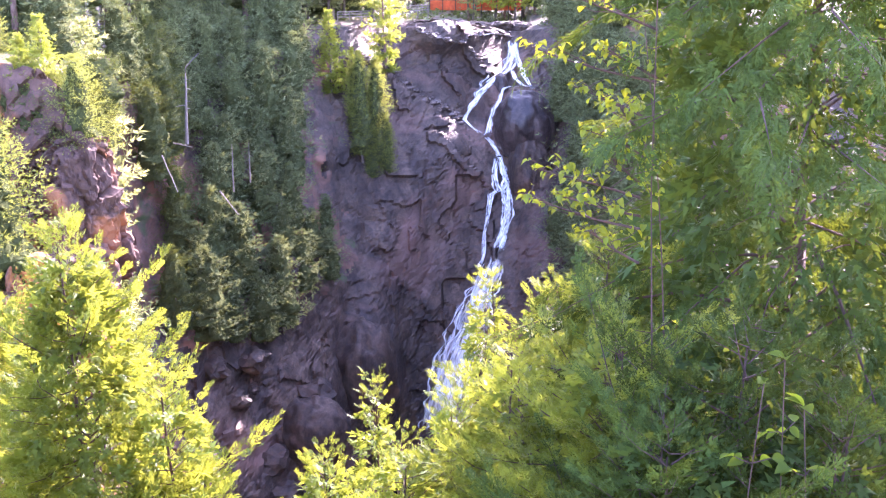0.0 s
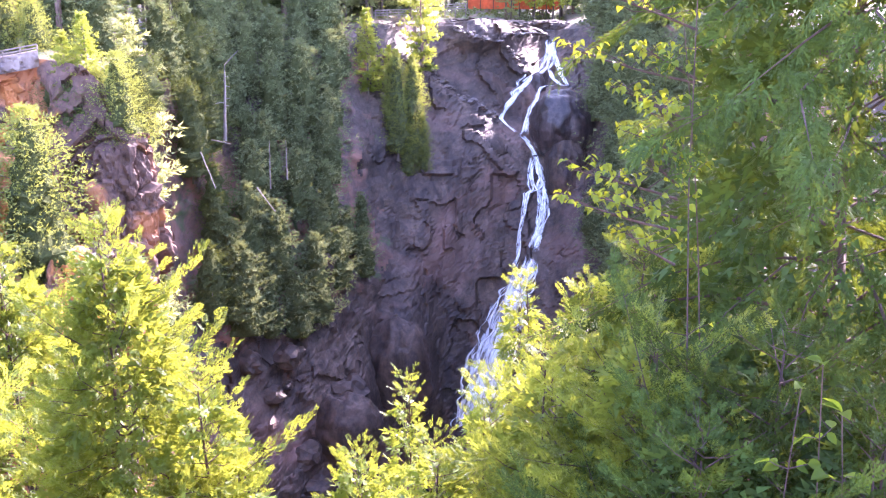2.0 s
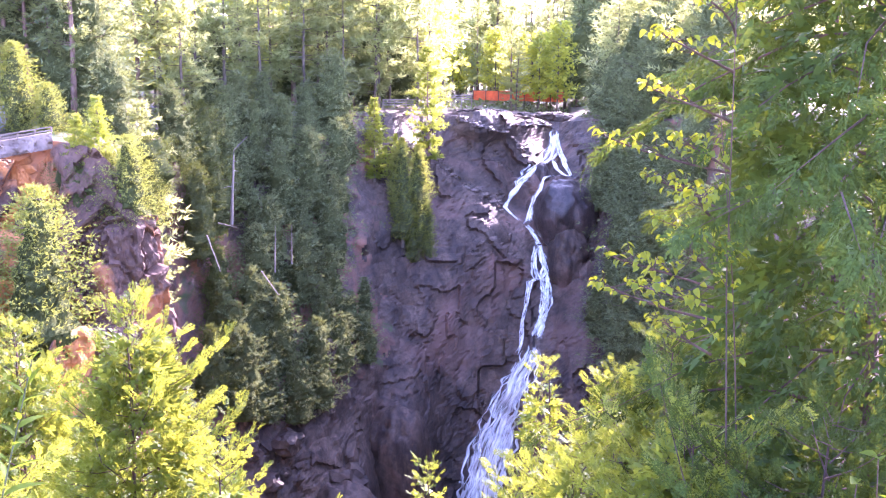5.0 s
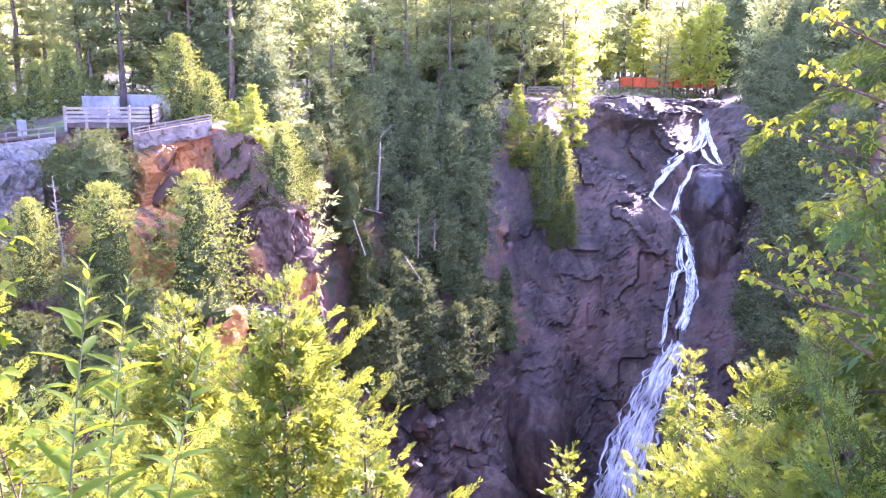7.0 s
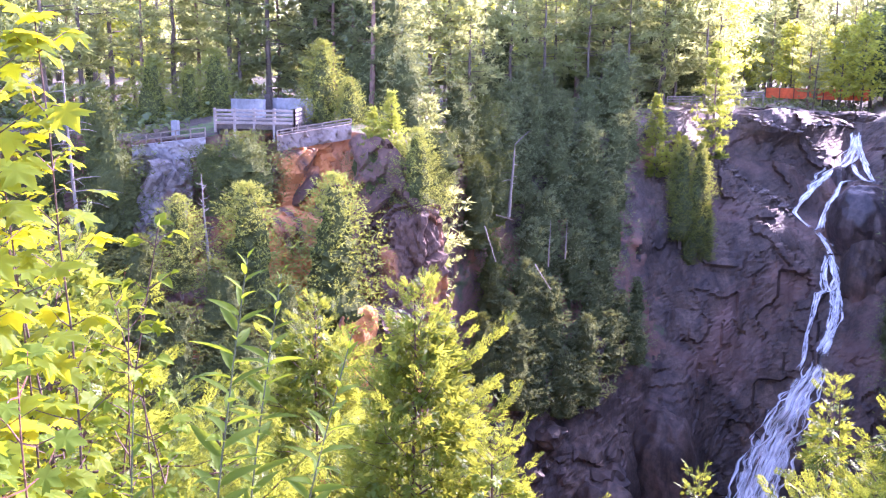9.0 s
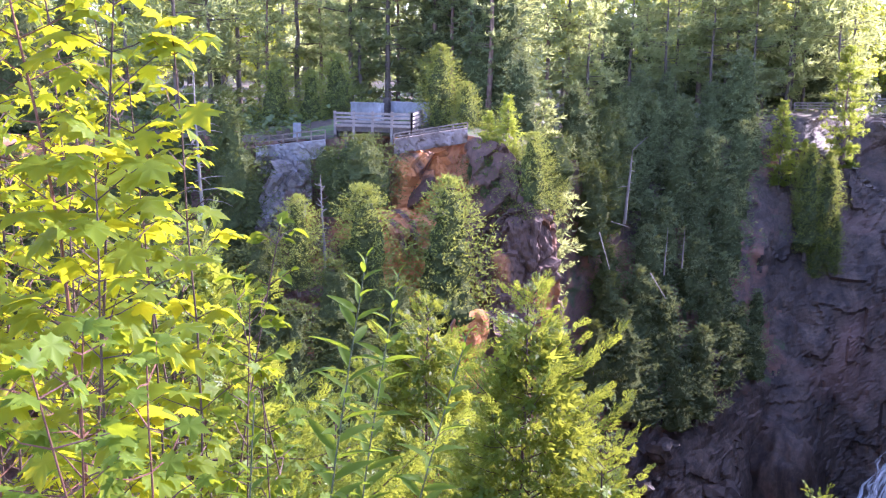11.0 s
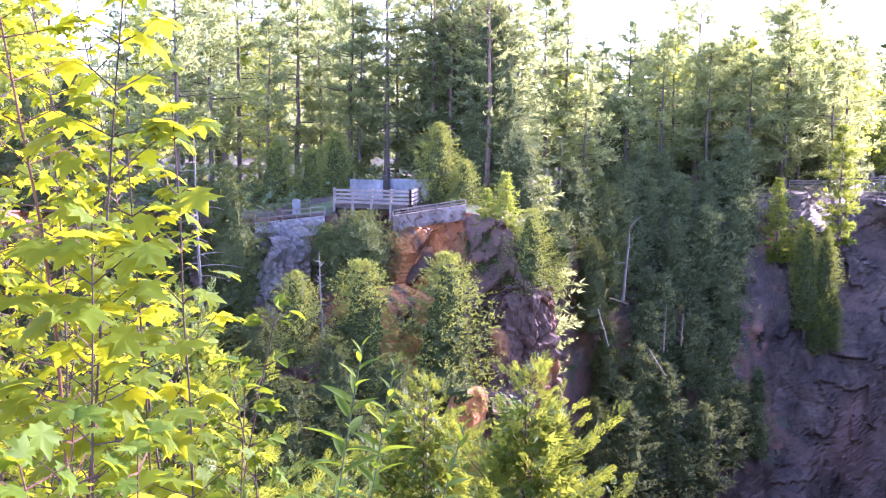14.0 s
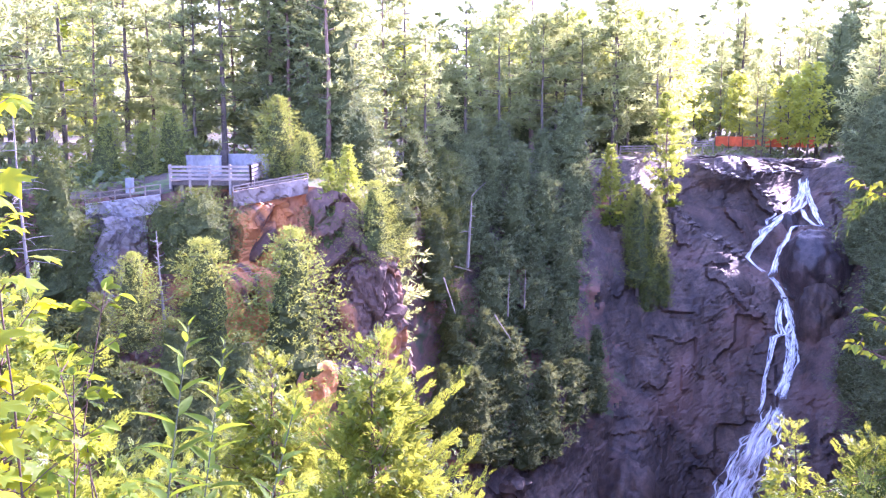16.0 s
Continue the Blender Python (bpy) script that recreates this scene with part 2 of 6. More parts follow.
def tube(points, radii, sides=6):
    """Vertices and quads of a tapered tube along points."""
    pts = np.asarray([tuple(p) for p in points], float)
    tan = np.gradient(pts, axis=0)
    tan /= np.linalg.norm(tan, axis=1)[:, None] + 1e-9
    ref = np.where(np.abs(tan[:, 2:3]) > 0.9, [[1.0, 0, 0]], [[0, 0, 1.0]])
    u = np.cross(tan, ref)
    u /= np.linalg.norm(u, axis=1)[:, None] + 1e-9
    v = np.cross(tan, u)
    ang = np.linspace(0, 2 * np.pi, sides, endpoint=False)
    ring = u[:, None] * np.cos(ang)[None, :, None] + v[:, None] * np.sin(ang)[None, :, None]
    verts = (pts[:, None] + ring * np.asarray(radii, float)[:, None, None]).reshape(-1, 3)
    n = len(pts)
    i, j = np.meshgrid(np.arange(n - 1), np.arange(sides), indexing="ij")
    jn = (j + 1) % sides
    return verts, np.stack([i * sides + j, i * sides + jn, (i + 1) * sides + jn, (i + 1) * sides + j], -1).reshape(-1, 4)


class Pile:
    """Collects vertices and faces of one mesh."""

    def __init__(self):
        self.v, self.f, self.n = [], [], 0

    def add(self, v, f):
        self.v.append(v), self.f.append(np.asarray(f) + self.n)
        self.n += len(v)

    def mesh(self, name, mats, smooth=False):
        return mesh_of(name, np.concatenate(self.v), np.concatenate(self.f), mats, smooth=smooth)


def frames(forward, up):
    """Turns whose x runs along forward and whose z leans to up."""
    x = forward / (np.linalg.norm(forward, axis=1)[:, None] + 1e-9)
    y = np.cross(up, x)
    y /= np.linalg.norm(y, axis=1)[:, None] + 1e-9
    return np.stack([x, y, np.cross(x, y)], -1)


def scatter(templates, pick, turns, sizes, places):
    """Copies of small templates (vertices, triangles), turned, scaled and set at places: one array pair."""
    vs, fs, n = [], [], 0
    for k, (tv, tf) in enumerate(templates):
        m = pick == k
        c = int(m.sum())
        if not c:
            continue
        v = np.einsum("mij,nj->mni", turns[m], tv) * sizes[m][:, None, None] + places[m][:, None]
        vs.append(v.reshape(-1, 3))
        fs.append((tf[None] + (np.arange(c) * len(tv))[:, None, None] + n).reshape(-1, tf.shape[1]))
        n += c * len(tv)
    return np.concatenate(vs), np.concatenate(fs)


# ---- the gorge: one sheet of ground from the overlook down, up the far walls and on to the horizon ----
# bearing, distance and height of the far rim
RIM = np.array([
    (-180, 30, 48.3), (-80, 30, 48.0), (-52, 52, 46.5), (-34, 61, 46.2), (-27, 59, 45.6), (-22, 58.5, 46.0), (-14, 57, 46.2), (-11.6, 55, 45.8),
    (-10.4, 54.5, 44.6), (-9.4, 54, 43.0), (-8.6, 54, 41.6), (-8.42, 55, 41.2), (-8.37, 80, 44.6), (-7.4, 85, 44.6), (-4, 98, 45.2), (2, 103, 45.5), (6, 108, 45.4), (8.5, 112, 45.4), (12, 116, 45.6), (14, 118, 44.6),
    (16, 123, 43.6), (18, 122, 44.4), (21, 108, 45), (25, 88, 46), (31, 62, 47), (40, 40, 48), (60, 28, 48.3), (80, 30, 48.3), (180, 30, 48.3)])
# bearing, distance and height of the foot of the wall
FOOT = np.array([
    (-180, 26, 48.3), (-80, 26, 47.5), (-52, 40, 18), (-34, 46, 14), (-20, 45, 12), (-12, 43, 12), (-9.3, 45.5, 9), (-8.6, 46.5, 8), (-8.42, 47.5, 8), (-8.37, 61, 5), (-7.2, 64, 5), (-3, 71, 4), (2, 77, 3),
    (5, 85, 2), (9, 92, -0.6), (13, 93, -0.6), (17, 86, 1), (21, 76, 2), (26, 60, 4), (33, 42, 9), (46, 27, 24), (62, 24, 42), (80, 26, 48.2), (180, 26, 48.3)])
# bearing, how far the upper tier of the falls wall stands back, and the height of its ledge
TIER = np.array([(5.5, 0, 45), (7.0, 1.0, 42.6), (7.85, 1.8, 41.0), (9.25, 2.2, 38.4), (11.3, 1.7, 36.0), (12.6, 2.0, 34.3), (14, 3.6, 33.5), (15.5, 4.5, 37), (17, 1, 41), (19, 0, 44)])
# rounded bosses of rock: bearing, height, half width in degrees and in metres, how far they stand out
BOSSES = [(16.2, 33.8, 1.55, 4.0, 2.0), (11.4, 29.5, 2.3, 4.0, 1.8), (11.6, 44.2, 2.0, 2.0, 3.0), (14.8, 37.6, 0.75, 2.2, 3.0), (6.8, 12.0, 1.6, 7.0, 3.5),
          (8.6, 24.0, 1.5, 5.0, 1.6), (3.2, 9.0, 1.2, 4.0, 2.5), (15.9, 40.4, 0.35, 1.0, 0.9)]


def wall_at(b_, w):
    """Distance and height on the far wall at bearings b_, from its foot (w = 0) to its rim (1), before the roughness."""
    lean_in = np.interp(w, [0, 0.5, 0.8, 0.86, 0.93, 1], [2.0, 1.8, 1.2, 0.6, 0.0, 0.0]) + 0.22 * np.sin(23 * w) * np.sin(9 * w + 1)
    b_ = b_ + lean_in * np.interp(b_, [-15, -11.5, -7.5, -5], [0, 1, 1, 0])
    fd, fz = np.interp(b_, FOOT[:, 0], FOOT[:, 1]), np.interp(b_, FOOT[:, 0], FOOT[:, 2])
    rd, rz = np.interp(b_, RIM[:, 0], RIM[:, 1]), np.interp(b_, RIM[:, 0], RIM[:, 2])
    bulge = np.interp(b_, [-9, -7, 5, 9, 17, 20], [0.85, 1.15, 1.15, 1.45, 1.4, 1.1])
    d, z = fd + (rd - fd) * w ** bulge, fz + (rz - fz) * w
    back, ledge = np.interp(b_, TIER[:, 0], TIER[:, 1]), np.interp(b_, TIER[:, 0], TIER[:, 2])
    d = d + back * step((z - ledge + 0.6) / np.maximum(1.3, 0.4 * back)) * np.where((b_ > 5.5) & (b_ < 19), 1, 0)
    for b0, z0, sb, sz, a in BOSSES:
        d = d - a * np.exp(-((((b_ - b0) / sb) ** 2 + ((z - z0) / sz) ** 2) ** 1.6))
    return d, z


FINE = np.concatenate([np.arange(-180, -56, 6.0), np.arange(-56, -34, 0.6), np.arange(-34, -11.2, 0.16), np.arange(-11.2, -7.4, 0.035), np.arange(-7.4, 27, 0.16), np.arange(27, 60, 0.8), np.arange(60, 180, 6.0)])
NEAR, BED, WALL, BEYOND = 36, 26, 190, 46
cols = len(FINE)
fd, fz = np.interp(FINE, FOOT[:, 0], FOOT[:, 1]), np.interp(FINE, FOOT[:, 0], FOOT[:, 2])
rows_d, rows_z, rows_w = [], [], []
bank = 0.55 * fd
for u in np.linspace(0, 1, NEAR) ** 1.6:
    rows_d.append(bank * u)
    rows_z.append(48.35 + (fz + 0.5 - 48.35) * step(np.clip((rows_d[-1] - 1.0) / (bank - 1.0), 0, 1)) ** 0.8)
    rows_w.append(np.full(cols, -1.0))
for u in np.linspace(0, 1, BED + 1)[1:-1]:
    rows_d.append(bank + (fd - bank) * u), rows_z.append(fz + 0.5 - 1.2 * np.sin(np.pi * u)), rows_w.append(np.full(cols, -0.5))
for u in np.linspace(0, 1, WALL):
    d_, z_ = wall_at(FINE, np.full(cols, u))
    rows_d.append(d_), rows_z.append(z_), rows_w.append(np.full(cols, u))
top_d, top_z = rows_d[-1], rows_z[-1]
for u in np.linspace(0, 1, BEYOND + 1)[1:]:
    away = 0.8 * u + 160 * u**2 + 4200 * u**7
    rows_d.append(top_d + away), rows_z.append(top_z + 0.02 * np.minimum(away, 160) + 1.2 * step(away / 6) * np.where((FINE > 9) & (FINE < 16.5), -0.6, 0.4))
    rows_w.append(np.full(cols, 1.0 + u))
GD, GZ, GW = np.array(rows_d), np.array(rows_z), np.array(rows_w)
B = np.broadcast_to(FINE, GD.shape)
P = np.stack([GD * np.sin(np.radians(B)), GD * np.cos(np.radians(B)), GZ], -1).reshape(-1, 3)
flat_b, flat_w = B.ravel(), GW.ravel()
stone = np.where((flat_w >= 0) & (flat_w <= 1.0), 1.0, 0.0)
falls = stone * step((flat_b - 3.5) / 2.5) * step((20 - flat_b) / 2)
cliff = stone * np.where((flat_b < -12) | (flat_b < -7.5) & (GD.ravel() < 60), 1.0, 0.0) * step((flat_b + 46) / 8)
wood = stone - np.maximum(falls, cliff)
lvl, joint = blocks(P * (0.30, 0.30, 0.42) + 0.4 * np.stack([vnoise(P * 0.3, 5), vnoise(P * 0.3, 6), vnoise(P * 0.3, 7)], 1), 3)
lvl2, joint2 = blocks(P * (0.95, 0.95, 1.2), 11)
rough = fbm(P * 0.35, 5, 21)
warp = 0.5 * np.stack([vnoise(P * 0.25, 41), vnoise(P * 0.25, 42), vnoise(P * 0.25, 43)], 1)
big, seam, tilt = blocks(P * (0.17, 0.17, 0.13) + warp, 51, True)
mid_, seam2, tilt2 = blocks(P * (0.42, 0.42, 0.34) + warp, 61, True)
small, seam3, tilt3 = blocks(P * 1.1 + warp, 71, True)
crag = 2.4 * (big - 0.5) + 3.8 * tilt + 0.55 * (mid_ - 0.5) + 1.2 * tilt2 + 0.06 * (small - 0.5) + 0.15 * tilt3
ledge_z = np.interp(flat_b, TIER[:, 0], TIER[:, 2])
calm = 1 - 0.35 * np.exp(-(((P[:, 2] - ledge_z - 1.7) / 2.6) ** 2)) * np.where((flat_b > 6) & (flat_b < 18), 1, 0)
lay = P @ np.array([0.42, 0.25, 0.62]) * 0.55 + 0.6 * vnoise(P * 0.16, 33)
slabs = 0.55 * (lay - np.floor(lay)) ** 1.5 * (0.5 + 0.5 * vnoise(P * 0.22, 34))
out = falls * calm * (0.34 * (2.4 * (big - 0.5) + 3.2 * tilt) + 0.15 * (mid_ - 0.5) + 0.45 * tilt2 + 0.18 * rough + 0.07 * fbm(P * 1.9, 3, 91) + 0.07 * (small - 0.5) + 0.16 * tilt3 + 0.4 * slabs - 0.06 * np.exp(-seam2 * 16))
out += cliff * (0.8 * crag + 0.3 * rough - 0.4 * np.exp(-seam * 20) - 0.2 * np.exp(-seam2 * 16))
out += wood * (0.8 * (lvl - 0.5) + 0.9 * rough)
radial = np.stack([-np.sin(np.radians(flat_b)), -np.cos(np.radians(flat_b)), np.full(len(P), 0.25)], 1)
fade = step(flat_w / 0.05) * np.where(flat_w <= 1, 1, 0)
P = P + radial * (out * fade)[:, None]
bed = np.where((flat_w < 0) & (flat_w > -0.9), 1.0, 0.0)
P[:, 2] += bed * (1.6 * (lvl - 0.35) + 0.6 * lvl2 + 0.5 * rough)
P[:, 2] += np.where((flat_w < -0.9) & (GD.ravel() > 2.5), 0.35 * rough, 0) + np.where(flat_w > 1, 0.22 * rough, 0)
GRID = P.reshape(GD.shape + (3,))
n_r = len(GD)
i, j = np.meshgrid(np.arange(n_r - 1), np.arange(cols), indexing="ij")
jn = (j + 1) % cols
quads = np.stack([i * cols + j, i * cols + jn, (i + 1) * cols + jn, (i + 1) * cols + j], -1).reshape(-1, 4)
qb, qw = flat_b[(i * cols + j).ravel()], flat_w[(i * cols + j).ravel()]
drift = vnoise(P * 0.35, 81)[(i * cols + j).ravel()] * 1.3 + vnoise(P * 1.1, 82)[(i * cols + j).ravel()] * 0.6
zone = np.full(len(quads), 3)
zone[(qw >= -0.6) & (qw < 1)] = 2
zone[(qw >= -0.6) & (qw < 1.02) & (qb + drift > 4.9) & (qb < 19.5)] = 0
zone[(qw >= 0) & (qw < 1) & (qb > -46) & ((qb < -12) | (qb < -7.5) & (GD.ravel()[(i * cols + j).ravel()] < 60))] = 1
zone[(qw > -0.6) & (qw < 0)] = 0
zone[(qw >= 0) & (qw + 0.05 * drift < 0.40) & (qb > -7.2) & (qb < 19)] = 0
zone[qw < -0.9] = 4
ground = new("ground", mesh_of("ground", P, quads, [M_FALLS_ROCK, M_CLIFF, M_SLOPE, M_FLOOR, M_GRASS], zone, True))
ground.data.polygons.foreach_set("use_smooth", zone > 1)
tagged(ground, "rocky gorge with dark wet rock walls and brown forest floor", "ground", kind="structure")


def ground_z(bearing, d):
    c = int(np.argmin(np.abs(FINE - bearing)))
    dist = np.maximum.accumulate(np.hypot(GRID[:, c, 0], GRID[:, c, 1]))
    return float(np.interp(d, dist, GRID[:, c, 2]))


def slope_place(bearing, w):
    """A place on the rough far wall, w from foot to rim."""
    c = int(np.argmin(np.abs(FINE - bearing)))
    return Vector(GRID[NEAR + BED - 1 + int(np.clip(round(w * (WALL - 1)), 0, WALL - 1)), c])


def on_rock(bearing, height):
    """Distance of the rough far wall at a bearing and height."""
    c = int(np.argmin(np.abs(FINE - bearing)))
    col = GRID[NEAR + BED - 1:NEAR + BED - 1 + WALL, c - 1:c + 2].mean(1)
    return float(np.interp(height, np.maximum.accumulate(col[:, 2]), np.hypot(col[:, 0], col[:, 1])))


# ---- trees ----
rng = np.random.default_rng(7)


def spray(pairs, spread, length, width, sub, droop, seed, fine=False):
    """A flat cedar spray along x: a stalk with side shoots in a plane, curving down to its tip. Triangles."""
    r = np.random.default_rng(seed)
    v, f = [], []

    def strip(a, b_, w0, w1):
        a, b_ = np.array(a, float), np.array(b_, float)
        d = (b_ - a) / (np.linalg.norm(b_ - a) + 1e-9)
        s = np.array([-d[1], d[0], 0.0])
        k = len(v)
        near = a + (b_ - a) * 0.3
        v.extend([near + s * w0, near - s * w0, b_ + s * w1 * 0.2] if fine else [a + s * w0, a - s * w0, b_])
        f.append((k, k + 1, k + 2))
        if fine:
            v.append(a)
            f.append((k, k + 3, k + 1))

    def bend(p):
        return np.array([p[0], p[1], p[2] - droop * p[0] ** 2 / length - 0.15 * abs(p[1])])

    strip((0, 0, 0), bend((length, 0.01, 0)), width, width * 0.5)
    for k in range(pairs):
        t = (k + 0.6) / (pairs + 0.4)
        for side in (-1, 1):
            reach = spread * (1 - t) ** 0.7 * (0.35 + 1.3 * min(t, 0.5)) * r.uniform(0.75, 1.2)
            a = np.array([t * length, 0, 0])
            ang = radians(r.uniform(32, 55)) * side
            tip = a + reach * np.array([math.cos(ang), math.sin(ang), r.uniform(-0.1, 0.12)])
            strip(bend(a), bend(tip), width, width * 0.6)
            for q in range(sub if (k + side) % 4 < 2 else 0):
                s0 = a + (tip - a) * (0.3 + 0.5 * q / max(1, sub))
                ang2 = ang + radians(r.choice([-38, 38]))
                strip(bend(s0), bend(s0 + reach * 0.42 * np.array([math.cos(ang2), math.sin(ang2), r.uniform(-0.1, 0.1)])), width * 0.9, width * 0.5)
    return np.array(v), np.array(f)


def tuft(count, length, width, cone, seed):
    """A tuft of pine needles round x."""
    r = np.random.default_rng(seed)
    v, f = [], []
    for k in range(count):
        a, c = r.uniform(0, 2 * np.pi), radians(r.uniform(8, cone))
        d = np.array([math.cos(c), math.sin(c) * math.cos(a), math.sin(c) * math.sin(a)]) * length * r.uniform(0.7, 1.1)
        s = np.cross(d, r.normal(size=3))
        s *= width / (np.linalg.norm(s) + 1e-9)
        b0 = len(v)
        v.extend([d * 0.2 - s * 0.6, d * 0.2 + s * 0.6, d])
        f.append((b0, b0 + 1, b0 + 2))
    return np.array(v), np.array(f)


FAR_SPRAYS = [spray(1, 1.0, 1.0, 0.085, 0, 0.5, s) for s in range(5)]
SPRIGS = [tuft(2, 1.0, 0.16, 50, s + 10) for s in range(6)]


TUFTS = [tuft(5, 1.0, 0.15, 75, s + 70) for s in range(5)]
SHOOTS = [tuft(7, 1.0, 0.12, 40, s + 80) for s in range(5)]


def trunk_mesh(name, height, radius, lean, mat, limbs=(), sides=7, seed=0):
    r = np.random.default_rng(seed)
    t = np.linspace(0, 1, 12)
    sway = np.cumsum(r.normal(0, 0.012, (12, 2)), 0) * height * 0.25
    pts = np.stack([lean[0] * t * height + sway[:, 0], lean[1] * t * height + sway[:, 1], t * height - 0.25], 1)
    stem = Pile()
    stem.add(*tube(pts, radius * (1 - t) ** 0.8 * (1 + 0.35 * np.exp(-t * 14)) + 0.006, sides))
    pile = Pile()
    for lp, lr in limbs:
        pile.add(*tube(lp, lr, 3))
    return stem.mesh(name, mat, True), pile.mesh("bough", mat, True)


def heart(height, radius, power, bare, seed, rings=12, sides=10):
    """Solid core added inside a crown, to block light and read as inner shade."""
    t = np.linspace(0, 1, rings)
    a = np.linspace(0, 2 * np.pi, sides, endpoint=False)
    h = bare + (0.93 - bare) * t
    q = radius * (1 - h[:, None]) ** power * (1.1 - 0.5 * np.exp(-h[:, None] * 7)) + 0 * a[None]
    v = np.stack([q * np.cos(a), q * np.sin(a), np.broadcast_to(h[:, None] * height, q.shape)], -1).reshape(-1, 3)
    wob = 1 + 0.45 * vnoise(v * 1.1 + seed, seed) + 0.3 * vnoise(v * 3.1 + seed, seed + 3)
    v[:, :2] *= wob[:, None]
    v[:, 2] += 0.25 * vnoise(v * 2.3 + seed, seed + 1)
    i_, j_ = np.meshgrid(np.arange(rings - 1), np.arange(sides), indexing="ij")
    jn_ = (j_ + 1) % sides
    k = [(i_ * sides + j_), (i_ * sides + jn_), ((i_ + 1) * sides + jn_), ((i_ + 1) * sides + j_)]
    return v, np.concatenate([np.stack([k[0], k[1], k[2]], -1).reshape(-1, 3), np.stack([k[0], k[2], k[3]], -1).reshape(-1, 3)])


def cedar_meshes(height, radius, count, sprays, size, seed, mats, bare=0.04, ragged=0.35, power=0.8, limb_step=5, inner=0.5):
    """White cedar: limbs that sag and turn up, hung with flat sprays."""
    r = np.random.default_rng(seed)
    per = 13
    n = max(8, count // per)
    h = bare + (1 - bare) * (np.arange(n) + 0.5) / n
    h = np.clip(1 - (1 - h) ** 1.12 + r.normal(0, 0.012, n), bare, 0.995)
    az = np.arange(n) * 2.39996 + r.normal(0, 0.4, n)
    lobes = 1 + ragged * np.sin(az * 2 + h * 11 + seed) * 0.5 + ragged * r.normal(0, 0.5, n)
    shape = np.clip((1 - h) ** power * (1.15 - 0.55 * np.exp(-h * 7)), 0.03, 2) * np.clip(lobes, 0.45, 1.7)
    reach = radius * shape
    s = np.linspace(0.32, 1.04, per)
    along = reach[:, None] * s[None]
    rise = 0.10 * along - 0.16 * along**2 / (reach[:, None] + 0.2) + 0.30 * along * s[None] ** 2
    x, y = np.cos(az)[:, None] * along, np.sin(az)[:, None] * along
    base = h * height
    side = r.normal(0, 0.16, (n, per)) * (0.25 + along * 0.45)
    px, py = x - np.sin(az)[:, None] * side, y + np.cos(az)[:, None] * side
    pz = base[:, None] + rise + r.normal(0, 0.10, (n, per)) * (0.3 + along * 0.35)
    places = np.stack([px, py, pz], -1).reshape(-1, 3)
    fa = np.repeat(az, per) + r.normal(0, 0.75, n * per)
    forward = np.stack([np.cos(fa), np.sin(fa), r.normal(0.35, 0.45, n * per)], 1)
    forward[np.repeat(h, per) > 0.93, 2] += 1.0
    up = np.stack([r.normal(0, 0.75, n * per), r.normal(0, 0.75, n * per), np.ones(n * per)], 1)
    sizes = size * r.uniform(0.65, 1.3, n * per) * (0.62 + 0.38 * np.clip(np.repeat(reach, per) / radius * 1.6, 0, 1))
    v, f = scatter(sprays, r.integers(0, len(sprays), n * per), frames(forward, up), sizes, places)
    limbs = []
    for k in range(0, n, limb_step):
        lp = np.stack([np.r_[0, x[k][::4]], np.r_[0, y[k][::4]], np.r_[base[k], pz[k][::4]]], 1)
        limbs.append((lp, np.linspace(0.010 + 0.012 * reach[k], 0.004, len(lp))))
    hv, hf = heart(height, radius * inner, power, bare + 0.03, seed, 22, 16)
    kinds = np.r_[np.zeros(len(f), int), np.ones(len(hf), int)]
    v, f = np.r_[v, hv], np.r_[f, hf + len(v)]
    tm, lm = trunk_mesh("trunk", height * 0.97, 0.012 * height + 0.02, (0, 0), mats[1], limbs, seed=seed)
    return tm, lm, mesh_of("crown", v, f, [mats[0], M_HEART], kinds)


def frond(seed, pairs=5, subs=2, wide=0.036, droop=0.25):
    """A flat cedar spray along x: a stalk with forked side shoots in one plane, each a slender scaly kite."""
    r = np.random.default_rng(seed)
    v, f = [], []

    def bend(p):
        return np.array([p[0], p[1], p[2] + 0.18 * p[0] - droop * p[0] ** 2 - 0.25 * p[1] ** 2])

    def kite(a, c, w):
        a, c = np.array(a, float), np.array(c, float)
        d = (c - a) / (np.linalg.norm(c - a) + 1e-9)
        q = np.array([-d[1], d[0], r.normal(0, 0.3)]) * w
        m_ = a + (c - a) * 0.3
        k = len(v)
        v.extend([bend(m_ + q), bend(m_ - q), bend(c)])
        f.append((k, k + 1, k + 2))

    kite((0, 0, 0), (1, r.normal(0, 0.04), 0), wide)
    for k in range(pairs):
        x = 0.10 + 0.78 * k / pairs
        for side in (-1, 1):
            x0 = x + (0.07 if side > 0 else 0) + r.normal(0, 0.015)
            reach = 0.62 * (1 - x0) ** 0.75 * (0.5 + 1.2 * min(x0, 0.4)) * r.uniform(0.75, 1.2)
            ang = side * radians(r.uniform(34, 52))
            tip = np.array([x0 + reach * math.cos(ang), reach * math.sin(ang), r.normal(0, 0.05)])
            kite((x0, 0, 0), tip, wide * 1.1)
            for q in range(subs if reach > 0.22 else 0):
                u = 0.35 + 0.28 * q
                g = ang + side * radians(r.uniform(-42, -26) if q % 2 else r.uniform(22, 36))
                s0 = np.array([x0, 0, 0]) * (1 - u) + tip * u
                kite(s0, s0 + reach * 0.42 * np.array([math.cos(g), math.sin(g), r.normal(0, 0.1)]), wide * 0.95)
    return np.array(v), np.array(f)


FRONDS = [frond(s + 40, 5, 2) for s in range(8)]
HANGING = [frond(s + 60, 6, 2, 0.03, 0.6) for s in range(8)]

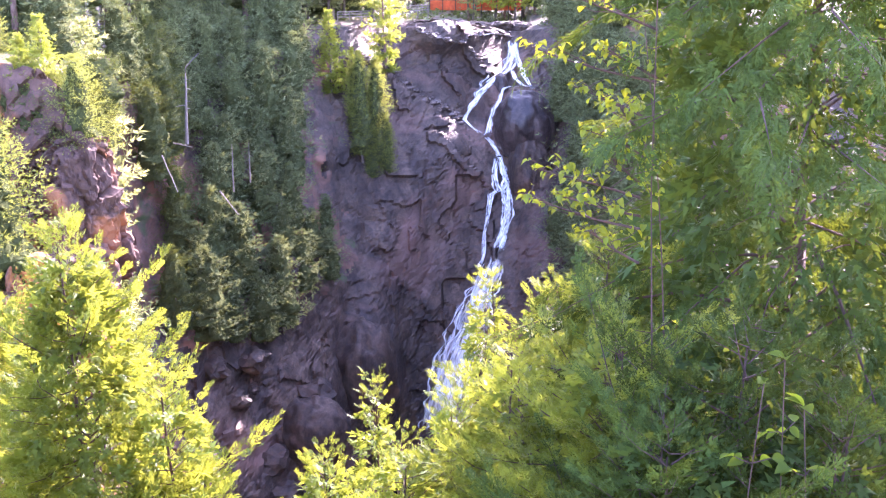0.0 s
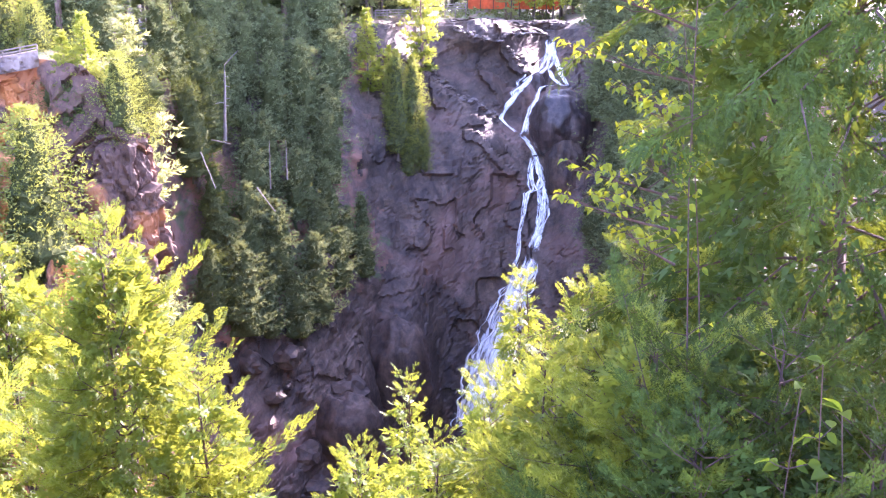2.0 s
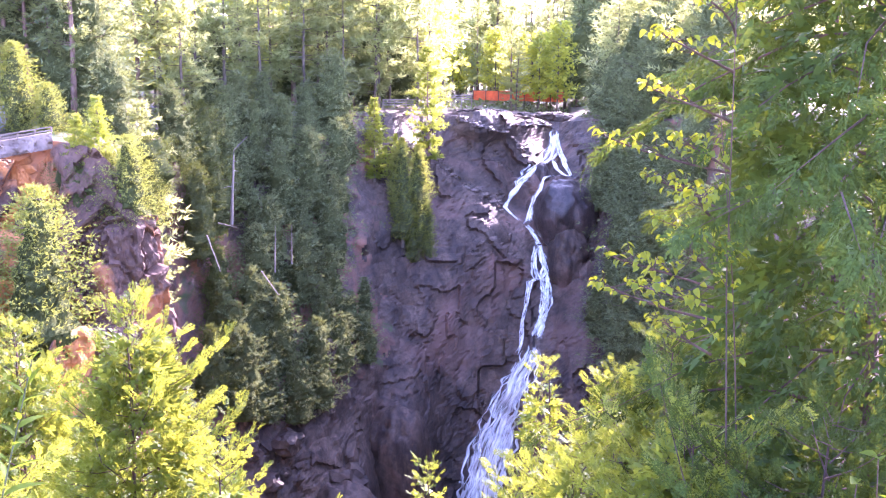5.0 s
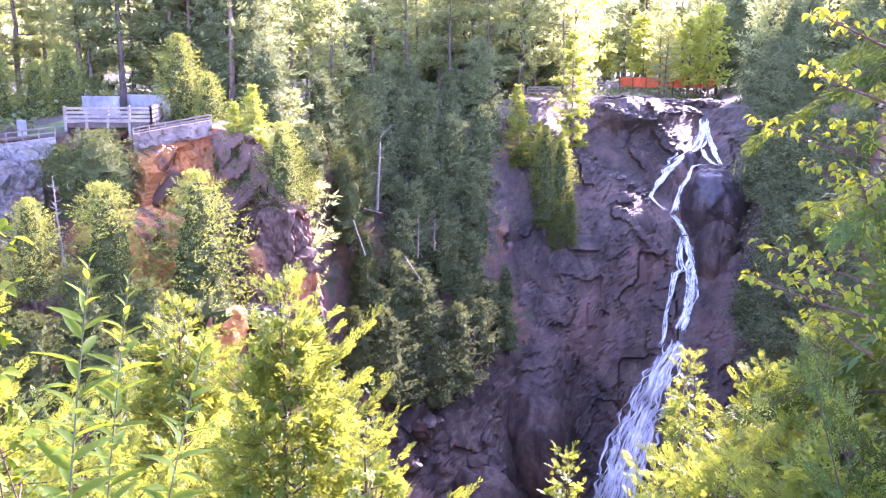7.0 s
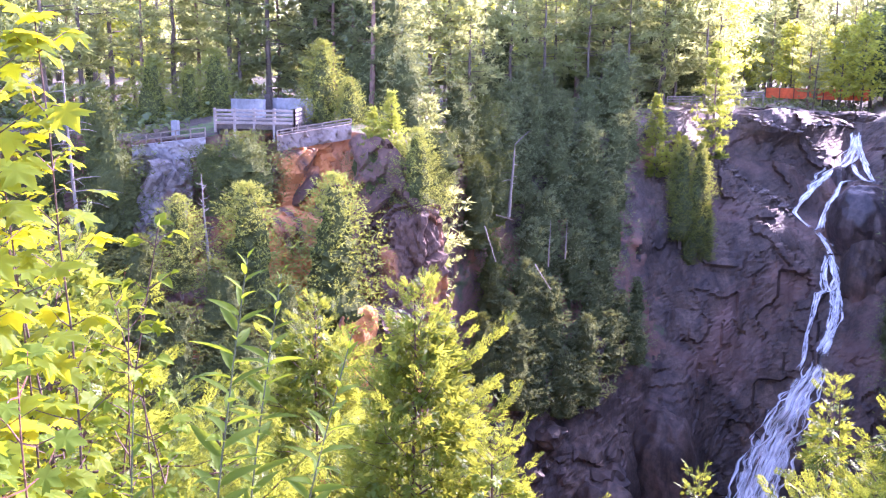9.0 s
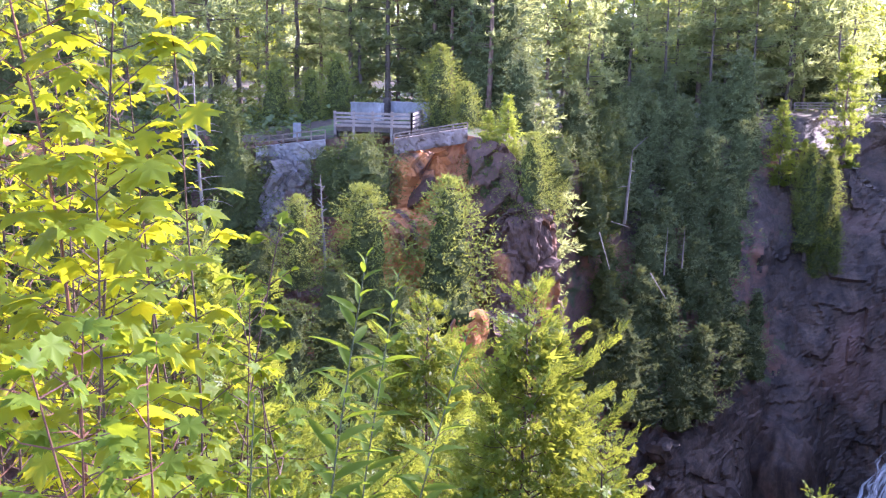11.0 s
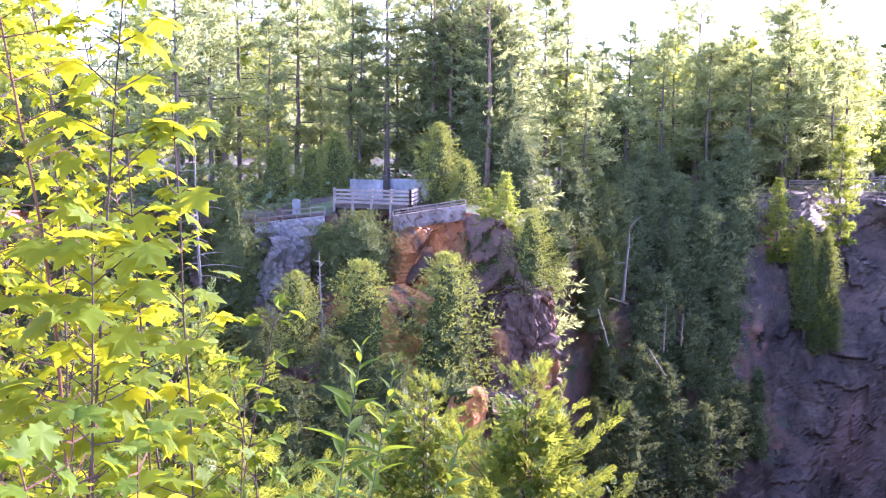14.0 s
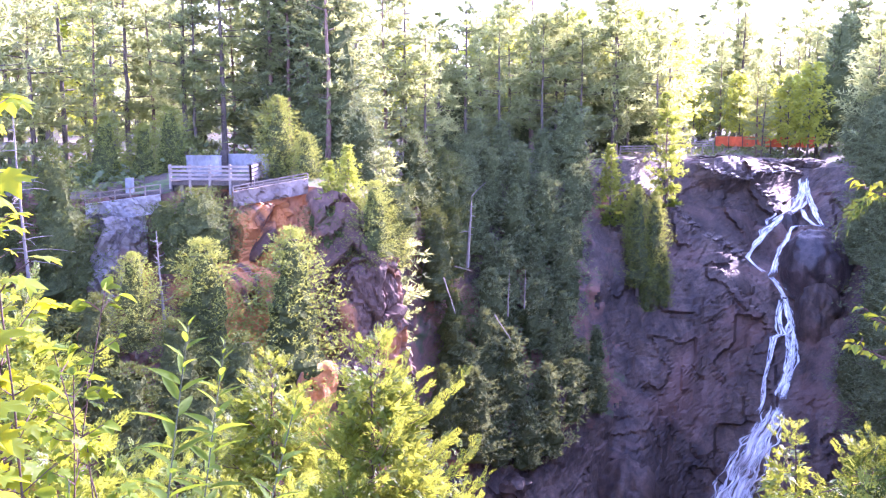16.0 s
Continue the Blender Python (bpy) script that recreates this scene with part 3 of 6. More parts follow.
INNER = frond(77, 3, 0, 0.085, 0.4)


def plume_meshes(height, radius, limbs_n, sprays, size, seed, mats, power=0.8, ragged=0.5, bare=0.02, weep=0.0, gap=0.075, inner=6.0):
    """White cedar seen close: limbs that arch out and turn up, each a layered plume of twigs set with flat sprays."""
    r = np.random.default_rng(seed)
    h = bare + (1 - bare) * (1 - (1 - (np.arange(limbs_n) + 0.5) / limbs_n) ** 1.12)
    h = np.clip(h + r.normal(0, 0.008, limbs_n), bare, 0.985)
    az = np.arange(limbs_n) * 2.39996 + r.normal(0, 0.35, limbs_n)
    lobe = 1 + ragged * (0.5 * np.sin(az * 2 + h * 17 + seed) + r.normal(0, 0.4, limbs_n))
    reach = np.maximum(radius * (1 - h) ** power * np.clip(lobe, 0.35, 1.6), 0.08)
    pitches = r.normal(0, 0.28, limbs_n)
    ps, fw, ups, sz, limbs = [], [], [], [], []
    for k in range(limbs_n):
        L = reach[k]
        t = np.linspace(0, 1, 10)
        young = np.clip((h[k] - bare) / (1 - bare), 0, 1)
        curve = L * ((0.25 + 0.5 * young + pitches[k]) * t - (0.45 + 1.1 * weep) * t**2 + (0.42 - 0.2 * weep) * t**3)
        wob = np.cumsum(r.normal(0, 0.03, 10)) * L
        line = np.stack([np.cos(az[k]) * L * t - np.sin(az[k]) * wob, np.sin(az[k]) * L * t + np.cos(az[k]) * wob, h[k] * height + curve], 1)
        limbs.append((line[::3], np.linspace(0.004 + 0.007 * L, 0.002, 4)))
        m = max(3, int(L / gap))
        u = np.linspace(0.2, 1.0, m) ** 0.85
        foot = np.stack([np.interp(u, t, line[:, q]) for q in range(3)], 1)
        pitch = np.interp(u, t, np.gradient(line[:, 2]) / (np.linalg.norm(np.gradient(line[:, :2], axis=0), axis=1) + 1e-6))
        for i_ in range(m):
            side = -1 if i_ % 2 else 1
            turn = az[k] + (0 if i_ == m - 1 else side * r.uniform(0.45, 1.0) * (1.15 - 0.5 * u[i_]))
            tl = (0.30 * min(L, 1.3) * (1.12 - u[i_]) + 0.07) * r.uniform(0.7, 1.2)
            rise = 0.6 * pitch[i_] + r.normal(0.42 - 1.5 * weep, 0.25)
            d_ = np.array([math.cos(turn), math.sin(turn), rise])
            n_s = max(3, int(tl / (size * 0.28)))
            lean = np.array([r.normal(0, 0.9), r.normal(0, 0.9), 0.8])
            for q in range(n_s):
                g = turn + (0 if q == n_s - 1 else (1 if q % 2 else -1) * r.uniform(0.35, 0.75))
                ps.append(foot[i_] + d_ * tl * (q + 0.4) / n_s)
                fw.append((math.cos(g), math.sin(g), rise + r.normal(0.18 - 0.9 * weep, 0.25)))
                ups.append(lean + r.normal(0, 0.25, 3))
                sz.append(size * r.uniform(0.75, 1.2) * min(1.0, 0.55 + 0.6 * L))
    n_out, n_in = len(ps), int(inner * limbs_n * radius)
    hi_ = bare + (0.93 - bare) * r.random(n_in) ** 1.25
    ai, qi = r.uniform(0, 2 * np.pi, n_in), 0.6 * radius * (1 - hi_) ** power * np.sqrt(r.random(n_in))
    ps += list(np.stack([np.cos(ai) * qi, np.sin(ai) * qi, hi_ * height + 0.1 * qi - 0.5 * weep * qi], 1))
    fw += list(np.stack([np.cos(ai), np.sin(ai), r.normal(0.3 - weep, 0.5, n_in)], 1))
    ups += list(r.normal(0, 1, (n_in, 3)) + (0, 0, 0.4))
    sz += list(size * r.uniform(1.1, 1.9, n_in))
    n_lead = 12
    lead, la = np.linspace(height * 0.94, height, n_lead), np.arange(n_lead) * 2.4
    ps += [(0.015 * math.cos(a), 0.015 * math.sin(a), z) for a, z in zip(la, lead)]
    fw += [(math.cos(a), math.sin(a), g) for a, g in zip(la, np.linspace(0.5, 2.2, n_lead))]
    ups += [(0.1, 0.1, 1.0)] * n_lead
    sz += list(np.linspace(size * 0.85, size * 0.4, n_lead))
    places, forward, sizes = np.array(ps), np.array(fw), np.array(sz)
    pick = r.integers(0, len(sprays), len(places))
    pick[n_out:n_out + n_in] = len(sprays)
    v, f = scatter(sprays + [INNER], pick, frames(forward, np.array(ups)), sizes, places)
    tm, lm = trunk_mesh("trunk", height * 1.01, 0.004 * height + 0.006, (0, 0), mats[1], limbs, seed=seed)
    return tm, lm, mesh_of("crown", v, f, mats[0])


def pine_meshes(height, radius, seed, mats, first=0.28, whorls=17, tufts_per=11, tuft_size=0.42, gap=0.25, flat=1.0, templates=None):
    """Pine: whorls of level boughs, needles in tufts on their outer part."""
    templates = templates or TUFTS
    r = np.random.default_rng(seed)
    ps, fw, sz, limbs = [], [], [], []
    for w in range(whorls):
        h = first + (0.985 - first) * (max(0, w + r.uniform(-0.5, 0.5)) / (whorls - 1)) ** 0.85
        h = min(max(h, first), 0.99)
        q = (h - first) / (1 - first)
        reach0 = radius * (0.45 + 1.1 * q) if q < 0.3 else radius * 1.05 * (1 - q) ** 0.55
        for k in range(r.integers(5, 8)):
            if r.random() < gap * (1 - q):
                continue
            hb = float(np.clip(h + r.normal(0, 0.022), first, 0.985))
            a, reach = r.uniform(0, 2 * np.pi), max(0.25, reach0 * r.uniform(0.35, 1.3))
            t = np.linspace(0, 1, tufts_per)
            lift = flat * (0.10 + 0.5 * q) * reach * t + 0.12 * reach * t**2 - (1 - q) * 0.12 * reach * t
            side = np.cumsum(r.normal(0, 0.05, tufts_per)) * reach * 0.6
            line = np.stack([np.cos(a) * reach * t - np.sin(a) * side, np.sin(a) * reach * t + np.cos(a) * side, hb * height + lift], 1)
            if k % 2 == 0:
                limbs.append((line[::5], np.linspace(0.012 + 0.014 * reach, 0.008, len(line[::5]))))
            m = t > 0.28
            fan = r.normal(0, 0.22, (m.sum(), 1)) * (0.3 + reach * 0.5) * t[m][:, None]
            p = line[m] + fan * np.array([-np.sin(a), np.cos(a), 0]) + r.normal(0, 0.07, (m.sum(), 3))
            ps.append(p)
            fw.append(np.stack([np.cos(a) + r.normal(0, 0.5, m.sum()), np.sin(a) + r.normal(0, 0.5, m.sum()), r.normal(0.3, 0.35, m.sum())], 1))
            sz.append(tuft_size * r.uniform(0.7, 1.3, m.sum()) * (0.5 + 0.5 * (1 - q) ** 0.6))
    ps.append(np.array([[0, 0, height * 0.965]] * 4)), fw.append(r.normal(0, 0.35, (4, 3)) + (0, 0, 1)), sz.append(np.full(4, tuft_size * 0.7))
    places, forward, sizes = np.concatenate(ps), np.concatenate(fw), np.concatenate(sz)
    up = r.normal(0, 0.5, (len(places), 3)) + (0, 0, 1)
    v, f = scatter(templates, r.integers(0, len(templates), len(places)), frames(forward, up), sizes, places)
    tm, lm = trunk_mesh("trunk", height, 0.011 * height + 0.02, (0, 0), mats[1], limbs, seed=seed)
    return tm, lm, mesh_of("crown", v, f, mats[0])


def leaf_card(seed, bend=0.25, wide=0.34):
    r = np.random.default_rng(seed)
    v = np.array([(0, 0, 0), (0.35, wide, bend * 0.3), (0.35, -wide, bend * 0.3), (0.72, wide * 0.7, 0), (0.72, -wide * 0.7, 0), (1, 0, -bend)]) + r.normal(0, 0.02, (6, 3))
    return v, np.array([(0, 2, 1), (1, 2, 4), (1, 4, 3), (3, 4, 5)])


CARDS = [leaf_card(s) for s in range(4)]


def broad_meshes(height, radius, leaves, size, seed, mats, first=0.3):
    """A broad-leaved tree: limbs fork to twigs that carry loose bunches of leaves."""
    r = np.random.default_rng(seed)
    limbs, ps = [], []
    n = 26
    for k in range(n):
        h = first + (0.97 - first) * k / n
        a, reach = k * 2.4 + r.normal(0, 0.3), radius * (1 - ((h - first) / (1 - first)) ** 1.7 * 0.8) * r.uniform(0.6, 1.15)
        t = np.linspace(0, 1, 6)
        line = np.stack([np.cos(a) * reach * t, np.sin(a) * reach * t, h * height + reach * 0.55 * t**0.8], 1)
        limbs.append((line, np.linspace(0.05, 0.01, 6)))
        c = leaves // n
        tt = r.uniform(0.25, 1.05, c)
        centre = np.stack([np.interp(tt, t, line[:, q]) for q in range(3)], 1)
        ps.append(centre + r.normal(0, 0.16 * radius, (c, 3)) * (0.5, 0.5, 0.45))
    places = np.concatenate(ps)
    m = len(places)
    v, f = scatter(CARDS, r.integers(0, 4, m), frames(r.normal(0, 1, (m, 3)) * (1, 1, 0.5), r.normal(0, 0.6, (m, 3)) + (0, 0, 1)), size * r.uniform(0.6, 1.3, m), places)
    tm, lm = trunk_mesh("trunk", height * 0.95, 0.010 * height + 0.02, (0, 0), mats[1], limbs, seed=seed)
    return tm, lm, mesh_of("crown", v, f, mats[0])


def tree(name, meshes, label, place, turn=0.0, scale=1.0, group="", lean=(0, 0)):
    root = thing(name, label, "tree", group, place=Matrix.Translation(place) @ pose(0, 0, 0, lean[0], lean[1], turn) @ Matrix.Scale(scale, 4))
    stem_ = child("trunk", meshes[0], root)
    tagged(child("bough", meshes[1], stem_), kind="stuff")
    tagged(child("crown", meshes[2], root), kind="stuff")
    return root


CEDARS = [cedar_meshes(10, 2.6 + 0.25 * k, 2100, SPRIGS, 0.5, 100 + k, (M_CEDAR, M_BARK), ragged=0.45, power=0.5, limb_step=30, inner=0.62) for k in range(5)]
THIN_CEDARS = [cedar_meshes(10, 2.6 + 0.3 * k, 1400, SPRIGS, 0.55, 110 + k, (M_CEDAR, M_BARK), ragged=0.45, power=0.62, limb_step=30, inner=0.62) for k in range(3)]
SHADE_DARK_CEDARS = [cedar_meshes(10, 2.7 + 0.3 * k, 4300, SPRIGS, 0.31, 105 + k, (M_SHADE_DARK, M_BARK), ragged=0.5, power=0.5, limb_step=30, inner=0.62) for k in range(3)]
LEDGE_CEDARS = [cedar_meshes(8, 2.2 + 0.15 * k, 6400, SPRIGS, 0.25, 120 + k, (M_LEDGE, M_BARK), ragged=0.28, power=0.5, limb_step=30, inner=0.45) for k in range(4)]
PINES = [pine_meshes(20, 5.3, 140 + k, (M_PINE, M_BARK), 0.12, 20, 15, 1.0, 0.2, 0.35) for k in range(4)]
RED_PINES = [pine_meshes(20, 3.8, 150 + k, (M_PINE, M_BARK_RED), 0.2, 18, 15, 0.88, 0.25, 1.2) for k in range(4)]
GREAT_PINES = [pine_meshes(20, 4.6, 145 + k, (M_PINE, M_BARK), 0.10, 22, 21, 0.68, 0.15, 0.3, SHOOTS) for k in range(3)]
GREAT_RED = [pine_meshes(20, 3.3, 155 + k, (M_PINE, M_BARK_RED), 0.22, 20, 22, 0.55, 0.2, 1.0, SHOOTS) for k in range(2)]
SPRUCES = [pine_meshes(8, 1.7, 160 + k, (M_SPRUCE, M_BARK), 0.03, 30, 17, 0.42, 0.0, 0.25, SHOOTS) for k in range(2)]
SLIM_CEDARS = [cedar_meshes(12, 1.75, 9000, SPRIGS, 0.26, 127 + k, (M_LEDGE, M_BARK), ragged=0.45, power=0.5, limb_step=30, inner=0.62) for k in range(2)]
SUNNY_PINE = pine_meshes(13.5, 2.7, 165, (M_SPRUCE, M_BARK_RED), 0.06, 26, 18, 0.6, 0.05, 0.5, SHOOTS)
BROADS = [broad_meshes(15, 4.2, 1500, 0.62, 170 + k, (M_BROAD, M_BARK), 0.15) for k in range(3)]

BUSHES = [cedar_meshes(4.5, 2.6, 4800, SPRIGS, 0.22, 130 + k, (M_SHADE_DARK, M_BARK), ragged=0.5, power=0.42, limb_step=20, inner=0.62) for k in range(2)]
LAB_CEDAR = "dark green cedar on the shaded gorge wall"
LAB_PINE = "tall white pine with level boughs on the rim"
LAB_RED = "tall red pine with bare reddish lower trunk"
LAB_BROAD = "broad-leaved tree with sunlit yellow-green leaves"

# cedars clinging to the shaded back wall; bare ground is left round the dead trunk and on the red rock
taken = []
tries = 0
while len(taken) < 84 and tries < 4000:
    tries += 1
    b0, w0 = rng.uniform(-7.6, 5.6), rng.uniform(0.30, 0.95)
    p = slope_place(b0, w0)
    el = math.degrees(math.atan2(p.z - EYE, math.hypot(p.x, p.y)))
    if -4.9 < b0 < -2.9 and -15 < el < -9.5 or 2.6 < b0 < 4.4 and -14.5 < el < -7 or b0 >= 4.4 and el > -18 or el < -21.5 + max(0, b0 * 0.9) or b0 > 3.0 and el > -7:
        continue
    if any((p - q).length < 2.9 for q in taken):
        continue
    taken.append(p)
    kind_, turn_, size_ = rng.integers(0, 5), rng.uniform(0, 360), rng.uniform(0.55, 0.95)
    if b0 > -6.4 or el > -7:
        # left-hand cedars take the darker foliage in place of shade
        tree("cedar", SHADE_DARK_CEDARS[kind_ % 3] if b0 < -4.8 and el < -6 else CEDARS[kind_], LAB_CEDAR, p, turn_, size_ * (0.65 if b0 > 2.4 else 1.0), "cedars on the back wall")

# cedars and spruces where the sun catches them
for b0, z0, k, high in [(7.35, 30.2, 0, 12.2), (6.35, 31.4, 1, 11.8), (6.0, 33.5, 1, 8.4), (7.9, 29.4, 0, 7.0), (6.9, 29.0, 1, 7.0)]:
    tree("cedar", SLIM_CEDARS[k], "slender cedar with a sunlit flank beside the falls", at(b0, on_rock(b0, z0 + 2) - 0.5, z0), 50 * k, high / 12, "cedars beside the falls")
for b0, z0, k, high in [(4.65, 38.6, 0, 8.8), (5.9, 38.4, 1, 5.0), (5.3, 38.8, 1, 3.4)]:
    tree("spruce", SPRUCES[k], "young pale green spruce in the sun at the rim", at(b0, on_rock(b0, z0 + 1.0) - 1.0, z0), 30 * k, high / 8, "young spruces at the rim")
tree("red_pine", SUNNY_PINE, "young pine with sunlit yellow-green needles above the ledge", at(7.95, on_rock(7.95, 40.5) - 0.3, 39.6), 10, 1.0, "young spruces at the rim")

# the wooded wall beside the falls
for k in range(44):
    b0 = rng.uniform(18.3, 24.5) if k < 38 else rng.uniform(24, 31)
    p = slope_place(b0, rng.uniform(0.34, 1.0))
    tree("cedar", CEDARS[rng.integers(0, 5)], "dense cedar on the shaded wall beside the falls", p, rng.uniform(0, 360), rng.uniform(0.75, 1.1) * (1.0 if b0 > 18.8 else 0.7), "cedars beside the falls")

# cedars on the ledges of the promontory: bearing, distance, elevation of the tip, height, mesh
for b0, d0, el, high, k, lab in [
    (-15.0, 49.5, -6.4, 9.4, 3, "sunlit cedar on a ledge of the red cliff"), (-20.3, 48, -6.9, 7.8, 3, "sunlit cedar on a ledge of the red cliff"),
    (-24.4, 46, -7.5, 5.0, 2, "slender young cedar below the retaining wall"), (-9.85, 54, -3.6, 5.6, 3, "sunlit cedar at the edge of the promontory"),
    (-11.0, 55, -4.6, 5.0, 2, "sunlit cedar at the edge of the promontory"), (-15.6, 61, 1.6, 7.2, 0, "pale green cedar beside the viewing platform"),
    (-14.0, 60, -0.6, 5.0, 2, "pale green cedar beside the viewing platform"), (-21.9, 67, 1.0, 6.4, 3, "cedar behind the viewing platform"),
    (-23.4, 66, 0.0, 6.0, 1, "cedar behind the viewing platform"), (-25.5, 66, 0.4, 7.0, 2, "cedar behind the viewing platform"), (-28.4, 56.5, -1.4, 10.5, 0, "dark cedar beside the retaining wall"), 
    (-28.6, 57, -7.0, 7.5, 3, "dark cedar at the foot of the pale cliff"), (-26.6, 48, -9.8, 7.0, 1, "dark cedar at the foot of the pale cliff"), (-22.2, 45, -11.5, 7.5, 3, "dark cedar below the cliff"),
    (-18.2, 44, -12.6, 7.5, 0, "dark cedar below the cliff"), (-25.0, 42, -14.0, 8.0, 2, "dark cedar below the cliff"), (-20.6, 41, -15.5, 8.0, 1, "dark cedar below the cliff"), 
    
    (-8.7, 56.5, -5.2, 4.0, 1, "sunlit cedar at the edge of the promontory"), (-31.5, 58, -3.5, 9.0, 2, "dark cedar beside the retaining wall"), (-34.5, 56, -3.0, 9.0, 3, "dark cedar beside the retaining wall"), (-37, 52, -4.0, 9.0, 0, "dark cedar beside the retaining wall"), (-40, 51, -4.5, 10.0, 1, "dark cedar beside the retaining wall"), (-43, 50, -4.0, 10.0, 2, "dark cedar beside the retaining wall"),
    (-46, 49, -5.0, 10.0, 3, "dark cedar beside the retaining wall"), (-33, 50, -8.5, 9.0, 4, "dark cedar below the cliff"), (-38.5, 48, -9.0, 9.0, 0, "dark cedar below the cliff"), (-43.5, 46, -9.5, 9.0, 1, "dark cedar below the cliff"), (-30.2, 50, -9.5, 8.0, 2, "dark cedar below the cliff")]:
    # dark cedars carry shade in their foliage colour, the others a sunlit tone
    tree("cedar", SHADE_DARK_CEDARS[k % 3] if lab.startswith("dark") else LEDGE_CEDARS[k], lab, at(b0, d0, EYE + d0 * math.tan(radians(el)) - high), 70 * k + b0 * 9, high / (10 if lab.startswith("dark") else 8), "cedars on the promontory")
for b0, d0, el, high, k in ((-20.4, 54.5, -3.9, 4.4, 0), (-22.4, 56, -4.6, 2.6, 1), (-21.6, 54.5, -5.4, 3.4, 1), (-13.2, 56, -5.0, 2.6, 1), (-12.2, 55.0, -5.2, 3.0, 0), (-11.0, 55.2, -5.6, 3.0, 1), (-10.2, 55.8, -4.9, 3.0, 0), (-9.3, 56.4, -5.2, 2.6, 1), (-8.6, 57.5, -3.7, 3.6, 0), (-12.4, 58.5, -3.4, 2.6, 1), (-10.2, 57.5, -4.8, 2.6, 1), (-11.8, 58.5, -3.8, 2.6, 0), (-9.2, 56.0, -6.2, 2.8, 1), (-13.6, 60, -3.0, 2.4, 1), (-12.6, 61, -2.6, 2.6, 0), (-27.8, 56.5, -5.2, 4.2, 0)):
    tree("cedar", BUSHES[k], "dense spreading cedar bush on the cliff top", at(b0, d0, EYE + d0 * math.tan(radians(el)) - high), 40 * b0, high / 4.5, "cedars on the promontory")
tree("spruce", SPRUCES[0], "bright green young spruce at the edge of the promontory", at(-11.45, 55.4, EYE - 55.4 * math.tan(radians(1.4)) - 6.0), 20, 0.75, "young spruces at the rim")
tree("spruce", SPRUCES[1], "bright green young spruce at the edge of the promontory", at(-12.65, 55.6, EYE - 55.6 * math.tan(radians(2.4)) - 4.6), 80, 0.58, "young spruces at the rim")

# the forest on the far rim
spots = []
tries = 0
while len(spots) < 140 and tries < 9000:
    tries += 1
    b0 = rng.uniform(-50, 30)
    rim = float(np.interp(b0, RIM[:, 0], RIM[:, 1])) + (14 if 8 < b0 < 17 else 0)
    d0 = rim + 4 + 75 * rng.random() ** 1.3
    if 9.5 < b0 < 20 and d0 < rim + 36 or -23.5 < b0 < -13 and d0 < rim + 11 or d0 < 50:
        continue
    p = at(b0, d0, ground_z(b0, d0) - 0.2)
    if any((p - q).length < 3.4 for q in spots):
        continue
    spots.append(p)
    u = rng.random()
    tall = (d0 + 22) / 118 * (1.07 if b0 < 6 else 1.0)
    if u < 0.34:
        tree("white_pine", PINES[rng.integers(0, 4)], LAB_PINE, p, rng.uniform(0, 360), rng.uniform(0.75, 1.08) * tall, "pines on the far rim")
    elif u < 0.52:
        tree("red_pine", RED_PINES[rng.integers(0, 4)], LAB_RED, p, rng.uniform(0, 360), rng.uniform(0.78, 1.08) * tall, "pines on the far rim")
    elif u < 0.84:
        tree("cedar", THIN_CEDARS[rng.integers(0, 3)] if d0 > rim + 14 else CEDARS[rng.integers(0, 5)], "cedar among the pines on the far rim", p, rng.uniform(0, 360), rng.uniform(0.45, 0.95), "cedars on the far rim")
    elif d0 > rim + 12 and not -26 < b0 < -2:
        tree("broad_leaved_tree", BROADS[rng.integers(0, 3)], LAB_BROAD, p, rng.uniform(0, 360), rng.uniform(0.45, 0.95), "broad-leaved trees on the far rim")


# tall trees to the sunny side of the falls
for k in range(22):
    b0 = 18.1 + 0.36 * k + rng.normal(0, 0.12)
    d0 = float(np.interp(b0, RIM[:, 0], RIM[:, 1])) + 3 + 6 * (k % 3)
    p = at(b0, d0, ground_z(b0, d0) - 0.2)
    if k % 4 == 3:
        tree("white_pine", PINES[k % 4], LAB_PINE, p, 40 * k, 0.84, "pines on the far rim")
    else:
        tree("cedar", THIN_CEDARS[k % 3], "tall dense cedar beside the top of the falls", p, 40 * k, 0.85 if b0 < 19 else 1.2, "cedars beside the falls")

# tall trees along the rim, whose shade lies on the back wall
for k in range(20):
    b0 = -6.5 + 0.76 * k + rng.normal(0, 0.15)
    d0 = float(np.interp(b0, RIM[:, 0], RIM[:, 1])) + 4 + 5 * (k % 3)
    if b0 > 8.2:
        continue
    p = at(b0, d0, ground_z(b0, d0) - 0.2)
    if k % 3 == 2:
        tree("cedar", CEDARS[k % 5], "tall dense cedar among the pines on the far rim", p, 40 * k, 1.1, "cedars on the far rim")
    else:
        tree("white_pine", PINES[k % 4], LAB_PINE, p, 40 * k, 0.76 + 0.05 * (k % 4), "pines on the far rim")

